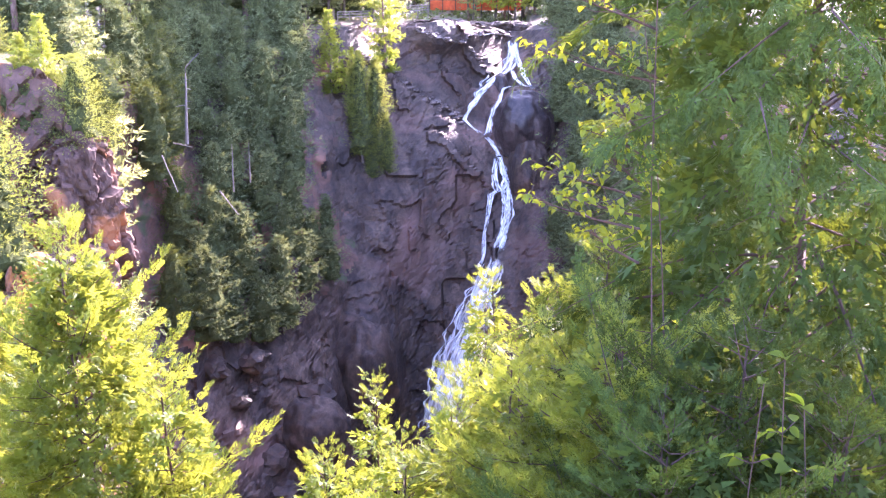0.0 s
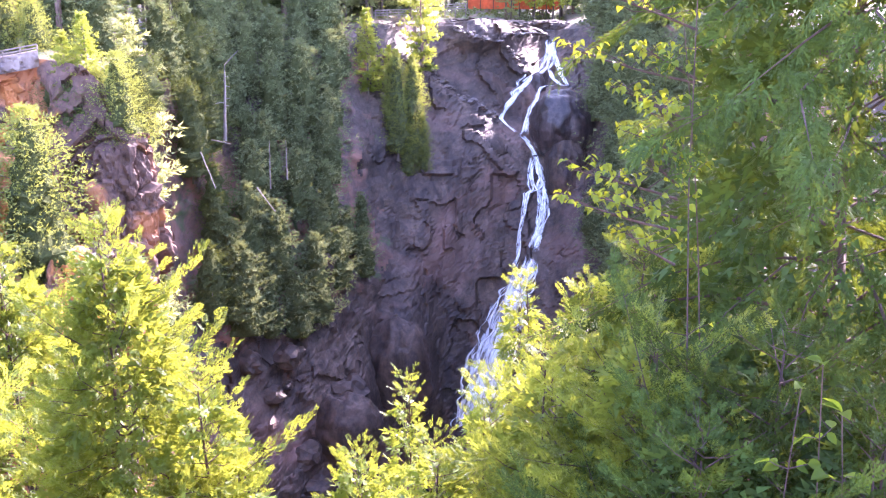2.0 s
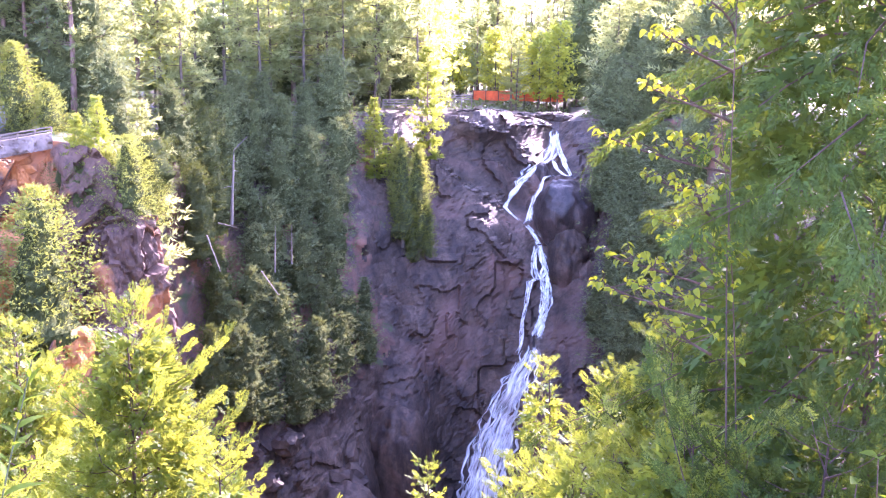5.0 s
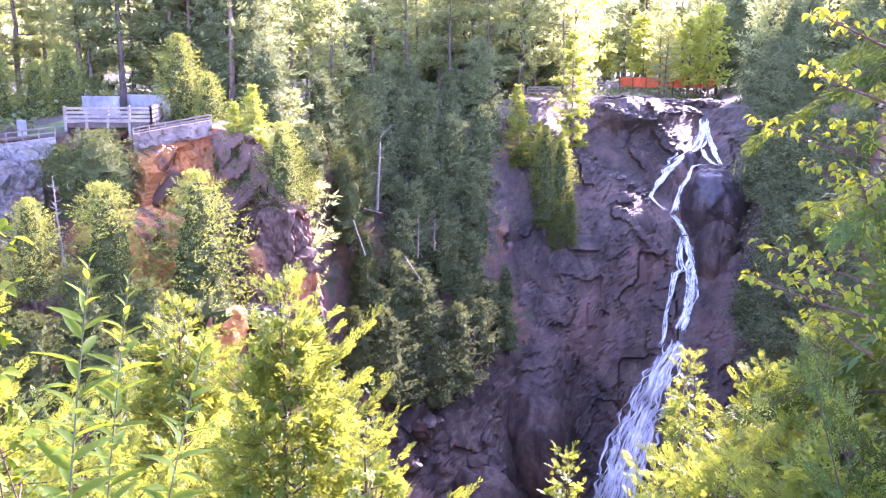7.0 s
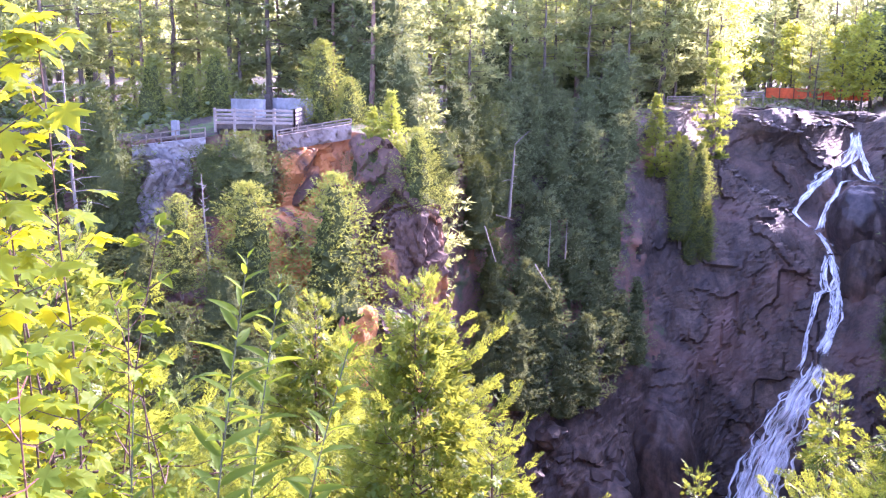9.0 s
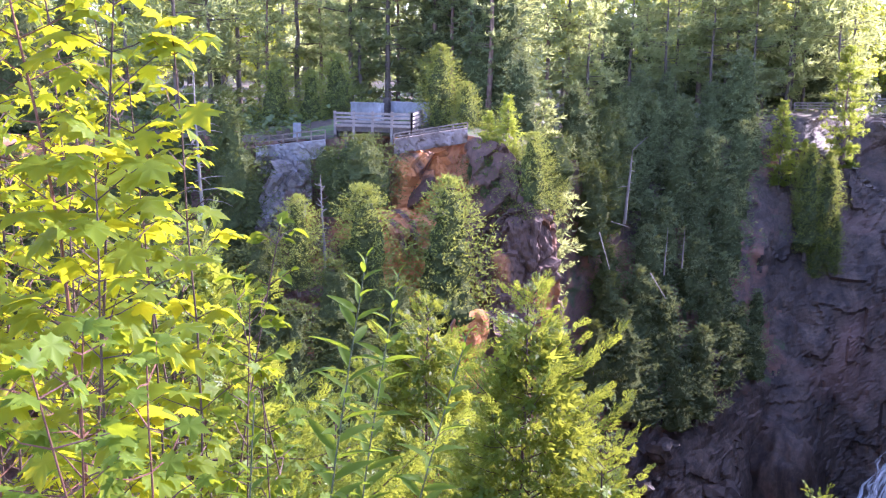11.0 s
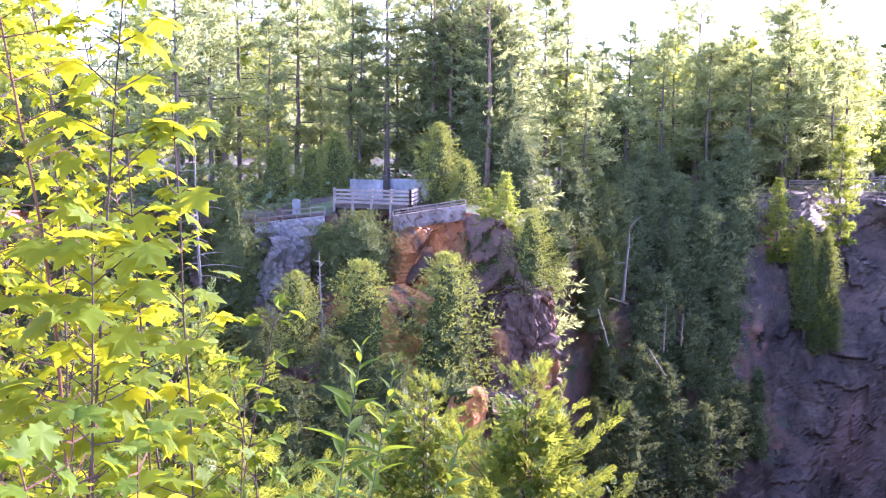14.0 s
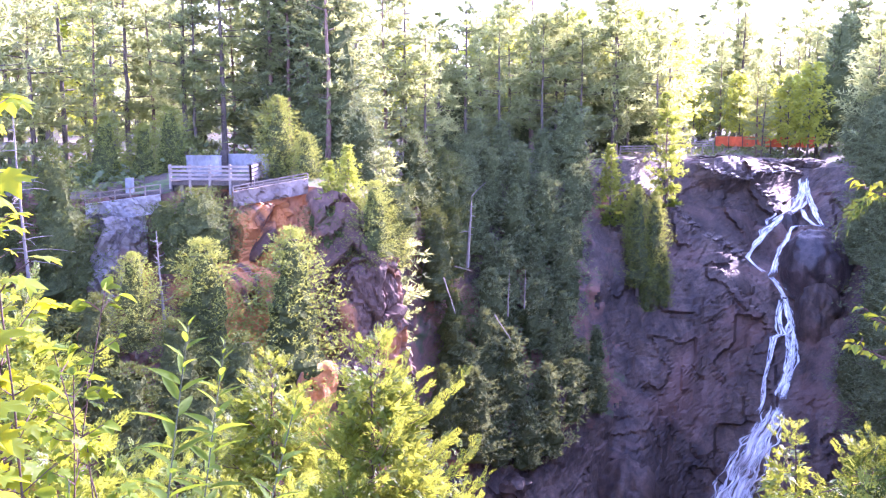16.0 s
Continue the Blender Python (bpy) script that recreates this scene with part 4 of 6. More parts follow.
for b0, d0, s in ((0.6, 132, 1.2), (2.6, 138, 1.3), (4.4, 134, 1.2), (6.2, 136, 1.3), (8.3, 132, 1.1), (-1.8, 134, 1.3), (-5.6, 118, 1.0), (-3.2, 126, 1.15), (-0.8, 120, 1.05), (1.6, 128, 1.2), (3.4, 122, 1.0), (5.2, 130, 1.2), (7.0, 126, 1.0), (-8.2, 112, 1.0), (-26.5, 84, 0.95), (-33, 80, 0.9)):
    tree("broad_leaved_tree", BROADS[int(d0) % 3], LAB_BROAD, at(b0, d0, ground_z(b0, d0) - 0.2), 7 * d0, s, "broad-leaved trees on the far rim")
for k in range(8):
    b0, d0 = 30.5 + 2.2 * k, 32 + 7 * (k % 3)
    tree("cedar", CEDARS[k % 5], "dense cedar on the shaded wall beside the falls", at(b0, d0, ground_z(b0, d0) - 0.2), 60 * k, 0.85 + 0.1 * (k % 3), "cedars beside the falls")

for k, (b0, d0, s) in enumerate(((-11.8, 67, 0.75), (-10.6, 64, 0.6), (-9.6, 66, 0.7), (-8.9, 72, 0.8), (-12.8, 72, 0.9))):
    tree("cedar", CEDARS[k], "cedar among the pines on the far rim", at(b0, d0, ground_z(b0, d0) - 0.2), 60 * k, s, "cedars on the far rim")

for k in range(7):
    b0, d0 = -35.5 - 1.9 * k, 60 + 3 * (k % 2)
    tree("cedar", SHADE_DARK_CEDARS[k % 3], "dark cedar beside the retaining wall", at(b0, d0, ground_z(b0, d0) - 0.2), 50 * k, 0.6 + 0.08 * (k % 3), "cedars on the promontory")
# red pines behind the promontory, whose shade lies on the cedars beside the retaining wall
for k, (b0, d0, high) in enumerate(((-12.6, 66.5, 18), (-13.7, 70, 17.5), (-11.6, 70.5, 18.5), (-14.9, 71, 17), (-10.3, 69, 17), (-15.9, 72, 18), (-9.3, 73, 18))):
    tree("red_pine", GREAT_RED[k % 2], LAB_RED, at(b0, d0, ground_z(b0, d0) - 0.2), 50 * k, high / 20, "pines on the far rim")
for k, (b0, d0, high) in enumerate(((-12.2, 68.5, 14), (-13.5, 73, 15), (-14.8, 74, 15))):
    tree("cedar", CEDARS[k], "tall dense cedar among the pines on the far rim", at(b0, d0, ground_z(b0, d0) - 0.2), 60 * k, high / 10, "cedars on the far rim")
# great pines close behind the platform, and sunlit leaves behind the barrier
for b0, d0, high, k in ((-18.6, 72, 19.1, 0), (-21.0, 73, 17.9, 1), (-24.2, 76, 18.5, 2), (-16.3, 75, 17.9, 3), (-13.2, 78, 19.1, 1), (-27.5, 77, 18.5, 0), (-11.0, 88, 19.6, 2), (-8.0, 95, 20.1, 3), (-30.5, 74, 16.8, 1), (-34, 72, 15.8, 2)):
    tree("white_pine", GREAT_PINES[k % 3], "great white pine with wide level boughs behind the platform", at(b0, d0, ground_z(b0, d0) - 0.2), 50 * k, high / 20, "pines on the far rim")
for k, (b0, d0, high) in enumerate(((8.6, 150, 19), (9.8, 168, 22), (10.9, 156, 17), (12.0, 172, 22), (13.1, 160, 18), (14.2, 174, 23), (15.2, 157, 19), (16.3, 170, 22), (17.0, 152, 18), (7.6, 140, 19), (6.6, 132, 18), (5.4, 138, 20))):
    tree("white_pine" if k % 2 else "red_pine", (PINES if k % 2 else RED_PINES)[k % 4], LAB_PINE if k % 2 else LAB_RED, at(b0, d0, ground_z(b0, d0) - 0.2), 50 * k, high / 20, "pines on the far rim")
for k, (b0, d0, high) in enumerate(((13.0, 137, 15),)):
    tree("red_pine", RED_PINES[k], LAB_RED, at(b0, d0, ground_z(b0, d0) - 0.2), 50 * k, high / 20, "pines on the far rim")
tree("white_pine", GREAT_PINES[1], "dark spreading pine behind the lip of the falls", at(13.3, 134, ground_z(13.3, 134) - 0.2), 70, 0.55, "pines on the far rim")
for k, (b0, d0, high) in enumerate(((17.5, 152, 20), (18.1, 158, 22), (17.8, 165, 23))):
    tree("cedar", THIN_CEDARS[k % 3], "tall dense cedar beside the top of the falls", at(b0, d0, ground_z(b0, d0) - 0.2), 70 * k, high / 10, "cedars beside the falls")
for b0, d0, s in ((9.4, 158, 0.7), (10.8, 166, 0.8), (12.2, 160, 0.55), (13.6, 168, 0.8), (15.0, 160, 0.6), (16.2, 166, 0.75), (17.2, 158, 0.6), (15.8, 146, 1.0), (14.7, 143, 0.85), (13.4, 147, 0.8), (12.0, 150, 0.8)):
    tree("broad_leaved_tree", BROADS[int(d0) % 3], LAB_BROAD, at(b0, d0, ground_z(b0, d0) - 0.2), 7 * d0, s, "broad-leaved trees on the far rim")

# low undergrowth along the far rim
r = np.random.default_rng(78)
ps, sz = [], []
for k in range(650):
    b0 = r.uniform(-46, 24)
    rim = float(np.interp(b0, RIM[:, 0], RIM[:, 1])) + float(np.interp(b0, TIER[:, 0], TIER[:, 1], 0, 0))
    d0 = rim + (1.5 if not 9 < b0 < 17 else 16) + 34 * r.random() ** 1.3
    if (-23.5 < b0 < -7.0) and d0 < rim + 10:
        continue
    c = 26
    spread = r.uniform(0.4, 1.1)
    q = np.array(at(b0, d0, ground_z(b0, d0))) + np.abs(r.normal(0, 1, (c, 3))) * np.array([0, 0, spread * 0.6]) + r.normal(0, spread, (c, 3)) * (1, 1, 0)
    ps.append(q), sz.append(r.uniform(0.3, 0.6, c))
ps, sz = np.concatenate(ps), np.concatenate(sz)
v, f = scatter(CARDS, r.integers(0, 4, len(ps)), frames(r.normal(0, 1, (len(ps), 3)) * (1, 1, 0.4), r.normal(0, 0.6, (len(ps), 3)) + (0, 0, 1)), sz, ps)
tagged(new("undergrowth", mesh_of("undergrowth", v, f, M_UNDER)), "leafy undergrowth along the far rim", "undergrowth", kind="stuff")

# the woods behind, too far to tell one tree from the next
r = np.random.default_rng(77)
count = 1100
wb, wd_ = r.uniform(-58, 42, count), r.uniform(150, 330, count)
ps, fw, sz = [], [], []
trunks = Pile()
for k in range(count):
    if 9 < wb[k] < 18 and wd_[k] < 175:
        continue
    high = r.uniform(15, 24)
    foot = np.array(at(wb[k], wd_[k], 47.5))
    trunks.add(*tube([foot, foot + (0, 0, high * 0.8)], [0.22, 0.1], 4))
    c = 38
    h = r.uniform(0.03, 1.0, c)
    a, q = r.uniform(0, 6.28, c), 4.2 * (1.05 - h) ** 0.7 * r.uniform(0.3, 1.0, c)
    ps.append(foot + np.stack([np.cos(a) * q, np.sin(a) * q, h * high], 1))
    fw.append(np.stack([np.cos(a), np.sin(a), r.normal(0, 0.3, c)], 1))
    sz.append(r.uniform(1.8, 3.2, c))
c = 5000
sb, sd = r.uniform(-58, 42, c), r.uniform(150, 340, c)
low = np.stack([sd * np.sin(np.radians(sb)), sd * np.cos(np.radians(sb)), 47.2 + r.uniform(0, 2.6, c)], 1)
ps.append(low), fw.append(r.normal(0, 1, (c, 3)) * (1, 1, 0.3)), sz.append(r.uniform(1.5, 3.0, c))
ps, fw, sz = np.concatenate(ps), np.concatenate(fw), np.concatenate(sz)
v, f = scatter(FAR_SPRAYS, r.integers(0, 5, len(ps)), frames(fw, r.normal(0, 0.6, (len(ps), 3)) + (0, 0, 1)), sz, ps)
tagged(new("distant_woods", mesh_of("distant_woods", v, f, M_PINE)), "distant mixed woods behind the rim", "woods", kind="stuff")
tagged(new("distant_trunks", trunks.mesh("distant_trunks", M_BARK)), "trunks of the distant woods", "woods", kind="stuff")


# ---- the waterfall ----
m, n, l, p = material("white_water", 0.35)
p.inputs["Base Color"].default_value = (0.93, 0.92, 0.92, 1)
flow = n.new("ShaderNodeAttribute")
flow.attribute_name = "flow"
fine = n.new("ShaderNodeTexNoise")
fine.inputs["Scale"].default_value, fine.inputs["Detail"].default_value, fine.inputs["Roughness"].default_value = 1.0, 7, 0.68
stretch = n.new("ShaderNodeMapping")
stretch.inputs["Scale"].default_value = (2.6, 0.75, 1.0)
l.new(flow.outputs["Vector"], stretch.inputs[0])
l.new(stretch.outputs[0], fine.inputs["Vector"])
streak = fine
edge = n.new("ShaderNodeAttribute")
edge.attribute_name = "body"
sums = n.new("ShaderNodeMath")
sums.operation = "MULTIPLY_ADD"
l.new(edge.outputs["Fac"], sums.inputs[0])
sums.inputs[1].default_value = 0.24
l.new(fine.outputs["Fac"], sums.inputs[2])
thin = ramp(n, [(0.59, (0.0, 0.0, 0.0)), (0.88, (1, 1, 1))])
l.new(sums.outputs[0], thin.inputs[0])
clear = n.new("ShaderNodeBsdfTransparent")
mx = n.new("ShaderNodeMixShader")
l.new(thin.outputs[0], mx.inputs[0])
l.new(clear.outputs[0], mx.inputs[1])
l.new(p.outputs[0], mx.inputs[2])
l.new(mx.outputs[0], n["Material Output"].inputs[0])
bump(n, l, p, streak.outputs["Fac"], 0.35, 0.10)
M_FOAM = m
m, n, l, p = material("river_water", 0.08)
p.inputs["Base Color"].default_value = (0.03, 0.028, 0.02, 1)
wv = noise_tex(n, l, 1.6, 5, 0.6, 0.5)
bump(n, l, p, wv.outputs["Fac"], 0.5, 0.08)
M_RIVER = m


def stream(points, width, parent, strands=5, seed=0, ahead=0.0):
    """Falling water over the rock, as braided strands: bearing, height and share of the width at each bend."""
    r = np.random.default_rng(seed)
    pts = np.array(points, float)
    s = np.r_[0, np.cumsum(np.hypot(np.diff(pts[:, 0]) * 1.9, np.diff(pts[:, 1])))]
    q = np.arange(0, s[-1], 0.25)
    b0, z0, wd = (np.interp(q, s, pts[:, k]) for k in range(3))
    wd = wd * width
    pile, flows, bodies = Pile(), [], []
    across = 7
    edge = np.linspace(-0.5, 0.5, across)
    for k in range(strands + 1):
        sheet = k >= strands
        lane = 0.0 if sheet or strands < 2 else (k + 0.5) / strands - 0.5
        wander = vnoise(np.stack([q * 0.35, q * 0 + k * 3.7, q * 0 + seed], 1), 5) * 0.34 + vnoise(np.stack([q * 1.3, q * 0 + k * 1.9, q * 0 + seed], 1), 6) * 0.28
        off = (lane + wander * (0.25 if sheet else 1.0) * np.minimum(1.0, 1.5 / wd)) * wd
        begin, end = (0, len(q)) if k % 3 == 0 or sheet else sorted(r.choice(len(q), 2, replace=False)) if r.random() < 0.45 else (0, len(q))
        if end - begin < 8:
            begin, end = 0, len(q)
        b_ = b0 + np.degrees(off / 108)
        thick = (0.12 + wd / strands * r.uniform(0.7, 1.3)) * np.maximum(0.25, 0.8 + 0.75 * vnoise(np.stack([q * 1.1, q * 0 + k, q * 0 + seed], 1), 8))
        thick = np.where(sheet, wd * (1.0 + 0.25 * vnoise(np.stack([q * 1.3, q * 0 + k, q * 0 + seed], 1), 9)), thick * 0.95)
        d0 = np.array([on_rock(bb, zz) for bb, zz in zip(b_, z0)])
        pad = np.pad(d0, 3, mode="edge")
        d0 = np.array([pad[i_:i_ + 7].min() * 0.5 + pad[i_:i_ + 7].mean() * 0.5 for i_ in range(len(q))])
        lift = ahead + 0.10 + 0.10 * np.cos(edge * np.pi)[None] + 0.05 * (k % 3) + 0 * q[:, None]
        bb = b_[:, None] + np.degrees(edge[None] * thick[:, None] / 108)
        dd = d0[:, None] - lift
        v = np.stack([dd * np.sin(np.radians(bb)), dd * np.cos(np.radians(bb)), z0[:, None] + 0.05 + 0 * bb], -1)[begin:end]
        n_q = end - begin
        flows.append(np.stack([edge[None] * thick[begin:end, None] + 13.7 * seed + 5.1 * k, np.broadcast_to(q[begin:end, None] * (0.4 if width > 2 else 1.0), (n_q, across)), np.zeros((n_q, across))], -1).reshape(-1, 3))
        ends = np.clip(np.minimum(np.arange(n_q), n_q - 1 - np.arange(n_q))[:, None] / 4, 0.2, 1)
        bodies.append(((0.98 if sheet else 1.0) * np.sqrt(np.clip(1 - (2 * edge) ** 2, 0, 1))[None] * ends).ravel())
        a, c = np.meshgrid(np.arange(n_q - 1), np.arange(across - 1), indexing="ij")
        j_ = a * across + c
        pile.add(v.reshape(-1, 3), np.stack([j_, j_ + 1, j_ + across + 1, j_ + across], -1).reshape(-1, 4))
    me = pile.mesh("stream", M_FOAM, True)
    me.attributes.new("flow", "FLOAT_VECTOR", "POINT").data.foreach_set("vector", np.concatenate(flows).astype(np.float32).ravel())
    me.attributes.new("body", "FLOAT", "POINT").data.foreach_set("value", np.concatenate(bodies).astype(np.float32))
    return tagged(child("stream", me, parent), kind="stuff")


def spot(bearing, elev, d=112.0):
    """Height on the rock at which a line of sight from the overlook meets it."""
    for _ in range(6):
        z_ = EYE + d * math.tan(radians(elev))
        d = on_rock(bearing, z_)
    return d, EYE + d * math.tan(radians(elev))


def run(points, width, strands, seed, ahead=0.0):
    stream([(b_, spot(b_, e_)[1], w_) for b_, e_, w_ in points], width, waterfall, strands, seed, ahead)


waterfall = thing("waterfall", "white waterfall tumbling in strands down dark rock", "waterfall")
run([(13.6, -3.15, 0.3), (14.3, -2.95, 0.4), (15.0, -3.0, 0.5), (15.75, -3.1, 0.9)], 0.8, 3, 1)
run([(15.72, -3.1, 0.9), (15.6, -4.3, 1.2), (15.3, -5.0, 1.5), (14.6, -5.6, 1.3), (13.85, -6.34, 1.05), (13.2, -7.3, 0.75), (12.75, -8.05, 0.55), (13.2, -8.5, 0.35), (13.95, -9.0, 0.45)], 1.05, 5, 2)
run([(15.75, -3.6, 0.6), (16.15, -4.8, 0.8), (16.5, -5.6, 0.8), (16.9, -6.1, 0.9), (17.1, -6.4, 0.5)], 0.75, 3, 3)
run([(15.5, -4.8, 0.7), (15.8, -5.5, 0.7), (16.3, -6.0, 0.8), (17.0, -6.2, 0.6)], 0.75, 3, 9, 0.5)
run([(16.2, -6.05, 0.6), (15.2, -6.1, 0.8), (14.75, -7.1, 0.8), (14.45, -8.0, 0.6), (14.25, -8.85, 0.8), (13.95, -9.05, 0.9)], 0.75, 3, 4, 0.8)
run([(13.95, -9.0, 0.7), (14.46, -9.46, 0.7), (14.95, -10.4, 0.8), (15.3, -11.5, 1.0), (15.45, -12.7, 1.2), (15.38, -14.0, 1.3), (15.19, -15.16, 1.5), (14.75, -16.5, 1.8)], 0.95, 4, 5)
run([(14.55, -9.5, 0.6), (15.25, -9.85, 0.7), (15.85, -10.4, 0.8), (16.2, -11.2, 0.7), (16.35, -12.0, 0.6)], 0.5, 2, 7, 0.8)
run([(14.75, -10.2, 0.8), (14.65, -11.6, 0.8), (14.9, -12.4, 1.4), (14.4, -12.6, 0.9), (14.3, -13.5, 0.8), (13.95, -15.0, 0.7), (13.9, -16.4, 0.8), (13.6, -17.4, 1.0)], 0.55, 3, 8)
run([(14.85, -16.3, 0.5), (14.4, -17.4, 1.0), (13.75, -18.5, 1.5), (13.05, -20.0, 1.8), (12.3, -22.0, 2.1), (11.6, -24.5, 2.4), (11.0, -27.0, 2.5)], 2.6, 12, 6, 0.5)

# the river at the foot of the falls, one sheet of water between the banks
bm = bmesh.new()
edge = [at(b_, d_, 0.35) for b_, d_ in ((9.5, 93), (12.5, 90), (11, 80), (6, 70), (0, 60), (-8, 46), (-20, 36), (-40, 30), (-40, 22), (-20, 25), (-5, 38), (3, 55), (5, 74), (5.5, 88))]
bm.faces.new([bm.verts.new(v) for v in edge])
bmesh.ops.triangulate(bm, faces=bm.faces[:])
me = bpy.data.meshes.new("water")
bm.to_mesh(me)
bm.free()
me.materials.append(M_RIVER)
tagged(new("water", me), "dark river water at the foot of the falls", "water", kind="structure")


# ---- the viewing platform on the promontory ----
def plain(name, tones, scale, rough_, b_=0.3, squash=None):
    m, n, l, p = material(name, rough_)
    nz, big = noise_tex(n, l, scale, 8, 0.65, 0.2, squash), noise_tex(n, l, scale * 0.15, 4)
    r = ramp(n, [(0.3, tones[0]), (0.7, tones[1])])
    l.new(nz.outputs["Fac"], r.inputs[0])
    g = ramp(n, [(0.3, (0.6, 0.6, 0.6)), (0.7, (1.1, 1.1, 1.1))])
    l.new(big.outputs["Fac"], g.inputs[0])
    l.new(mixc(n, l, 1.0, r.outputs[0], g.outputs[0], "MULTIPLY"), p.inputs["Base Color"])
    bump(n, l, p, nz.outputs["Fac"], b_, 0.02)
    return m


M_TIMBER = plain("weathered_timber", ((0.16, 0.13, 0.115), (0.32, 0.27, 0.24)), 7, 0.85, 0.3, (1, 1, 4))
M_TIMBER_DARK = plain("dark_timber", ((0.05, 0.04, 0.035), (0.13, 0.10, 0.08)), 7, 0.9)
M_CONCRETE = plain("pale_concrete", ((0.20, 0.20, 0.21), (0.36, 0.36, 0.38)), 2.5, 0.9)
M_STONE = plain("whitewashed_stone", ((0.17, 0.15, 0.145), (0.38, 0.355, 0.345)), 2.0, 0.9, 0.6)
M_RUBBLE = plain("pinkish_rubble", ((0.15, 0.105, 0.09), (0.32, 0.245, 0.215)), 1.6, 0.9, 0.8)
M_TIMBER_MID = plain("brown_timber", ((0.16, 0.12, 0.10), (0.30, 0.24, 0.20)), 8, 0.85)
M_ORANGE = plain("orange_plastic_mesh", ((0.75, 0.10, 0.03), (0.95, 0.18, 0.05)), 3, 0.6)


def between(bm, a, c, wide, tall, bevel=0.006):
    """A board from a to c."""
    a, c = Vector(a), Vector(c)
    d = c - a
    flatlen = math.hypot(d.x, d.y)
    turn, tilt = math.atan2(d.y, d.x), -math.atan2(d.z, flatlen)
    m_ = Matrix.Translation((a + c) / 2) @ Euler((0, tilt, turn)).to_matrix().to_4x4() @ Matrix.Diagonal((d.length, wide, tall, 1))
    r = bmesh.ops.create_cube(bm, size=1.0, matrix=m_)
    bmesh.ops.bevel(bm, geom=list({e_ for v in r["verts"] for e_ in v.link_edges}), offset=bevel, segments=1, affect="EDGES")


def board(name, a, c, wide, tall, mat, parent, label=""):
    bm = bmesh.new()
    between(bm, a, c, wide, tall)
    return part(name, bm, mat, parent, label)


DECK_Z = 46.6
deck = thing("viewing_platform", "weathered timber viewing platform with a board railing on the cliff", "platform")
corner = [at(-22.0, 58.6), at(-17.35, 56.6), at(-16.7, 61.5), at(-21.6, 64)]
bm = bmesh.new()
lo = [bm.verts.new((q.x, q.y, DECK_Z - 0.28)) for q in corner]
hi = [bm.verts.new((q.x, q.y, DECK_Z)) for q in corner]
bm.faces.new(hi), bm.faces.new(lo[::-1])
for k in range(4):
    bm.faces.new((lo[k], lo[(k + 1) % 4], hi[(k + 1) % 4], hi[k]))
part("deck", bm, M_TIMBER_DARK, deck, "dark timber deck")
for a, c, count in ((corner[0], corner[1], 4), (corner[1], corner[2], 4)):
    for k in range(count + 1):
        q = a.lerp(c, k / count)
        board("post", (q.x, q.y, DECK_Z - (1.0 if k % 2 else 0.5)), (q.x, q.y, DECK_Z + 0.98), 0.15, 0.15, M_TIMBER, deck)
    out_ = Vector((c.y - a.y, a.x - c.x, 0)).normalized() * 0.09
    for h in (0.12, 0.36, 0.60, 0.84):
        board("rail", a + out_ + Vector((0, 0, DECK_Z + h)), c + out_ + Vector((0, 0, DECK_Z + h)), 0.045, 0.15, M_TIMBER, deck)
for a, c in ((corner[0], corner[1]), (corner[0], corner[3])):
    for k in range(3):
        q = a.lerp(c, 0.15 + 0.35 * k)
        board("stilt", (q.x, q.y, DECK_Z - 2.6), (q.x, q.y, DECK_Z - 0.28), 0.2, 0.2, M_TIMBER_DARK, deck)

for b1, b2, top, lab in ((-20.95, -19.1, 47.8, "pale concrete wall panel behind the viewing platform"), (-18.55, -16.3, 47.85, "pale concrete wall panel behind the viewing platform")):
    wall_ = thing("concrete_wall", lab, "wall", "concrete walls")
    a, c = at(b1, 65.5), at(b2, 63.5)
    board("panel", a + Vector((0, 0, (top + 45.5) / 2)), c + Vector((0, 0, (top + 45.5) / 2)), 0.3, top - 45.5, M_CONCRETE, wall_)
    board("coping", a + Vector((0, 0, top + 0.05)), c + Vector((0, 0, top + 0.05)), 0.38, 0.1, M_CONCRETE, wall_)
tagged(board("doorway_post", at(-18.83, 65.2, 45.4), at(-18.83, 65.2, 48.2), 0.5, 0.4, M_TIMBER_DARK, None), "dark post in the gap between concrete walls", "post")


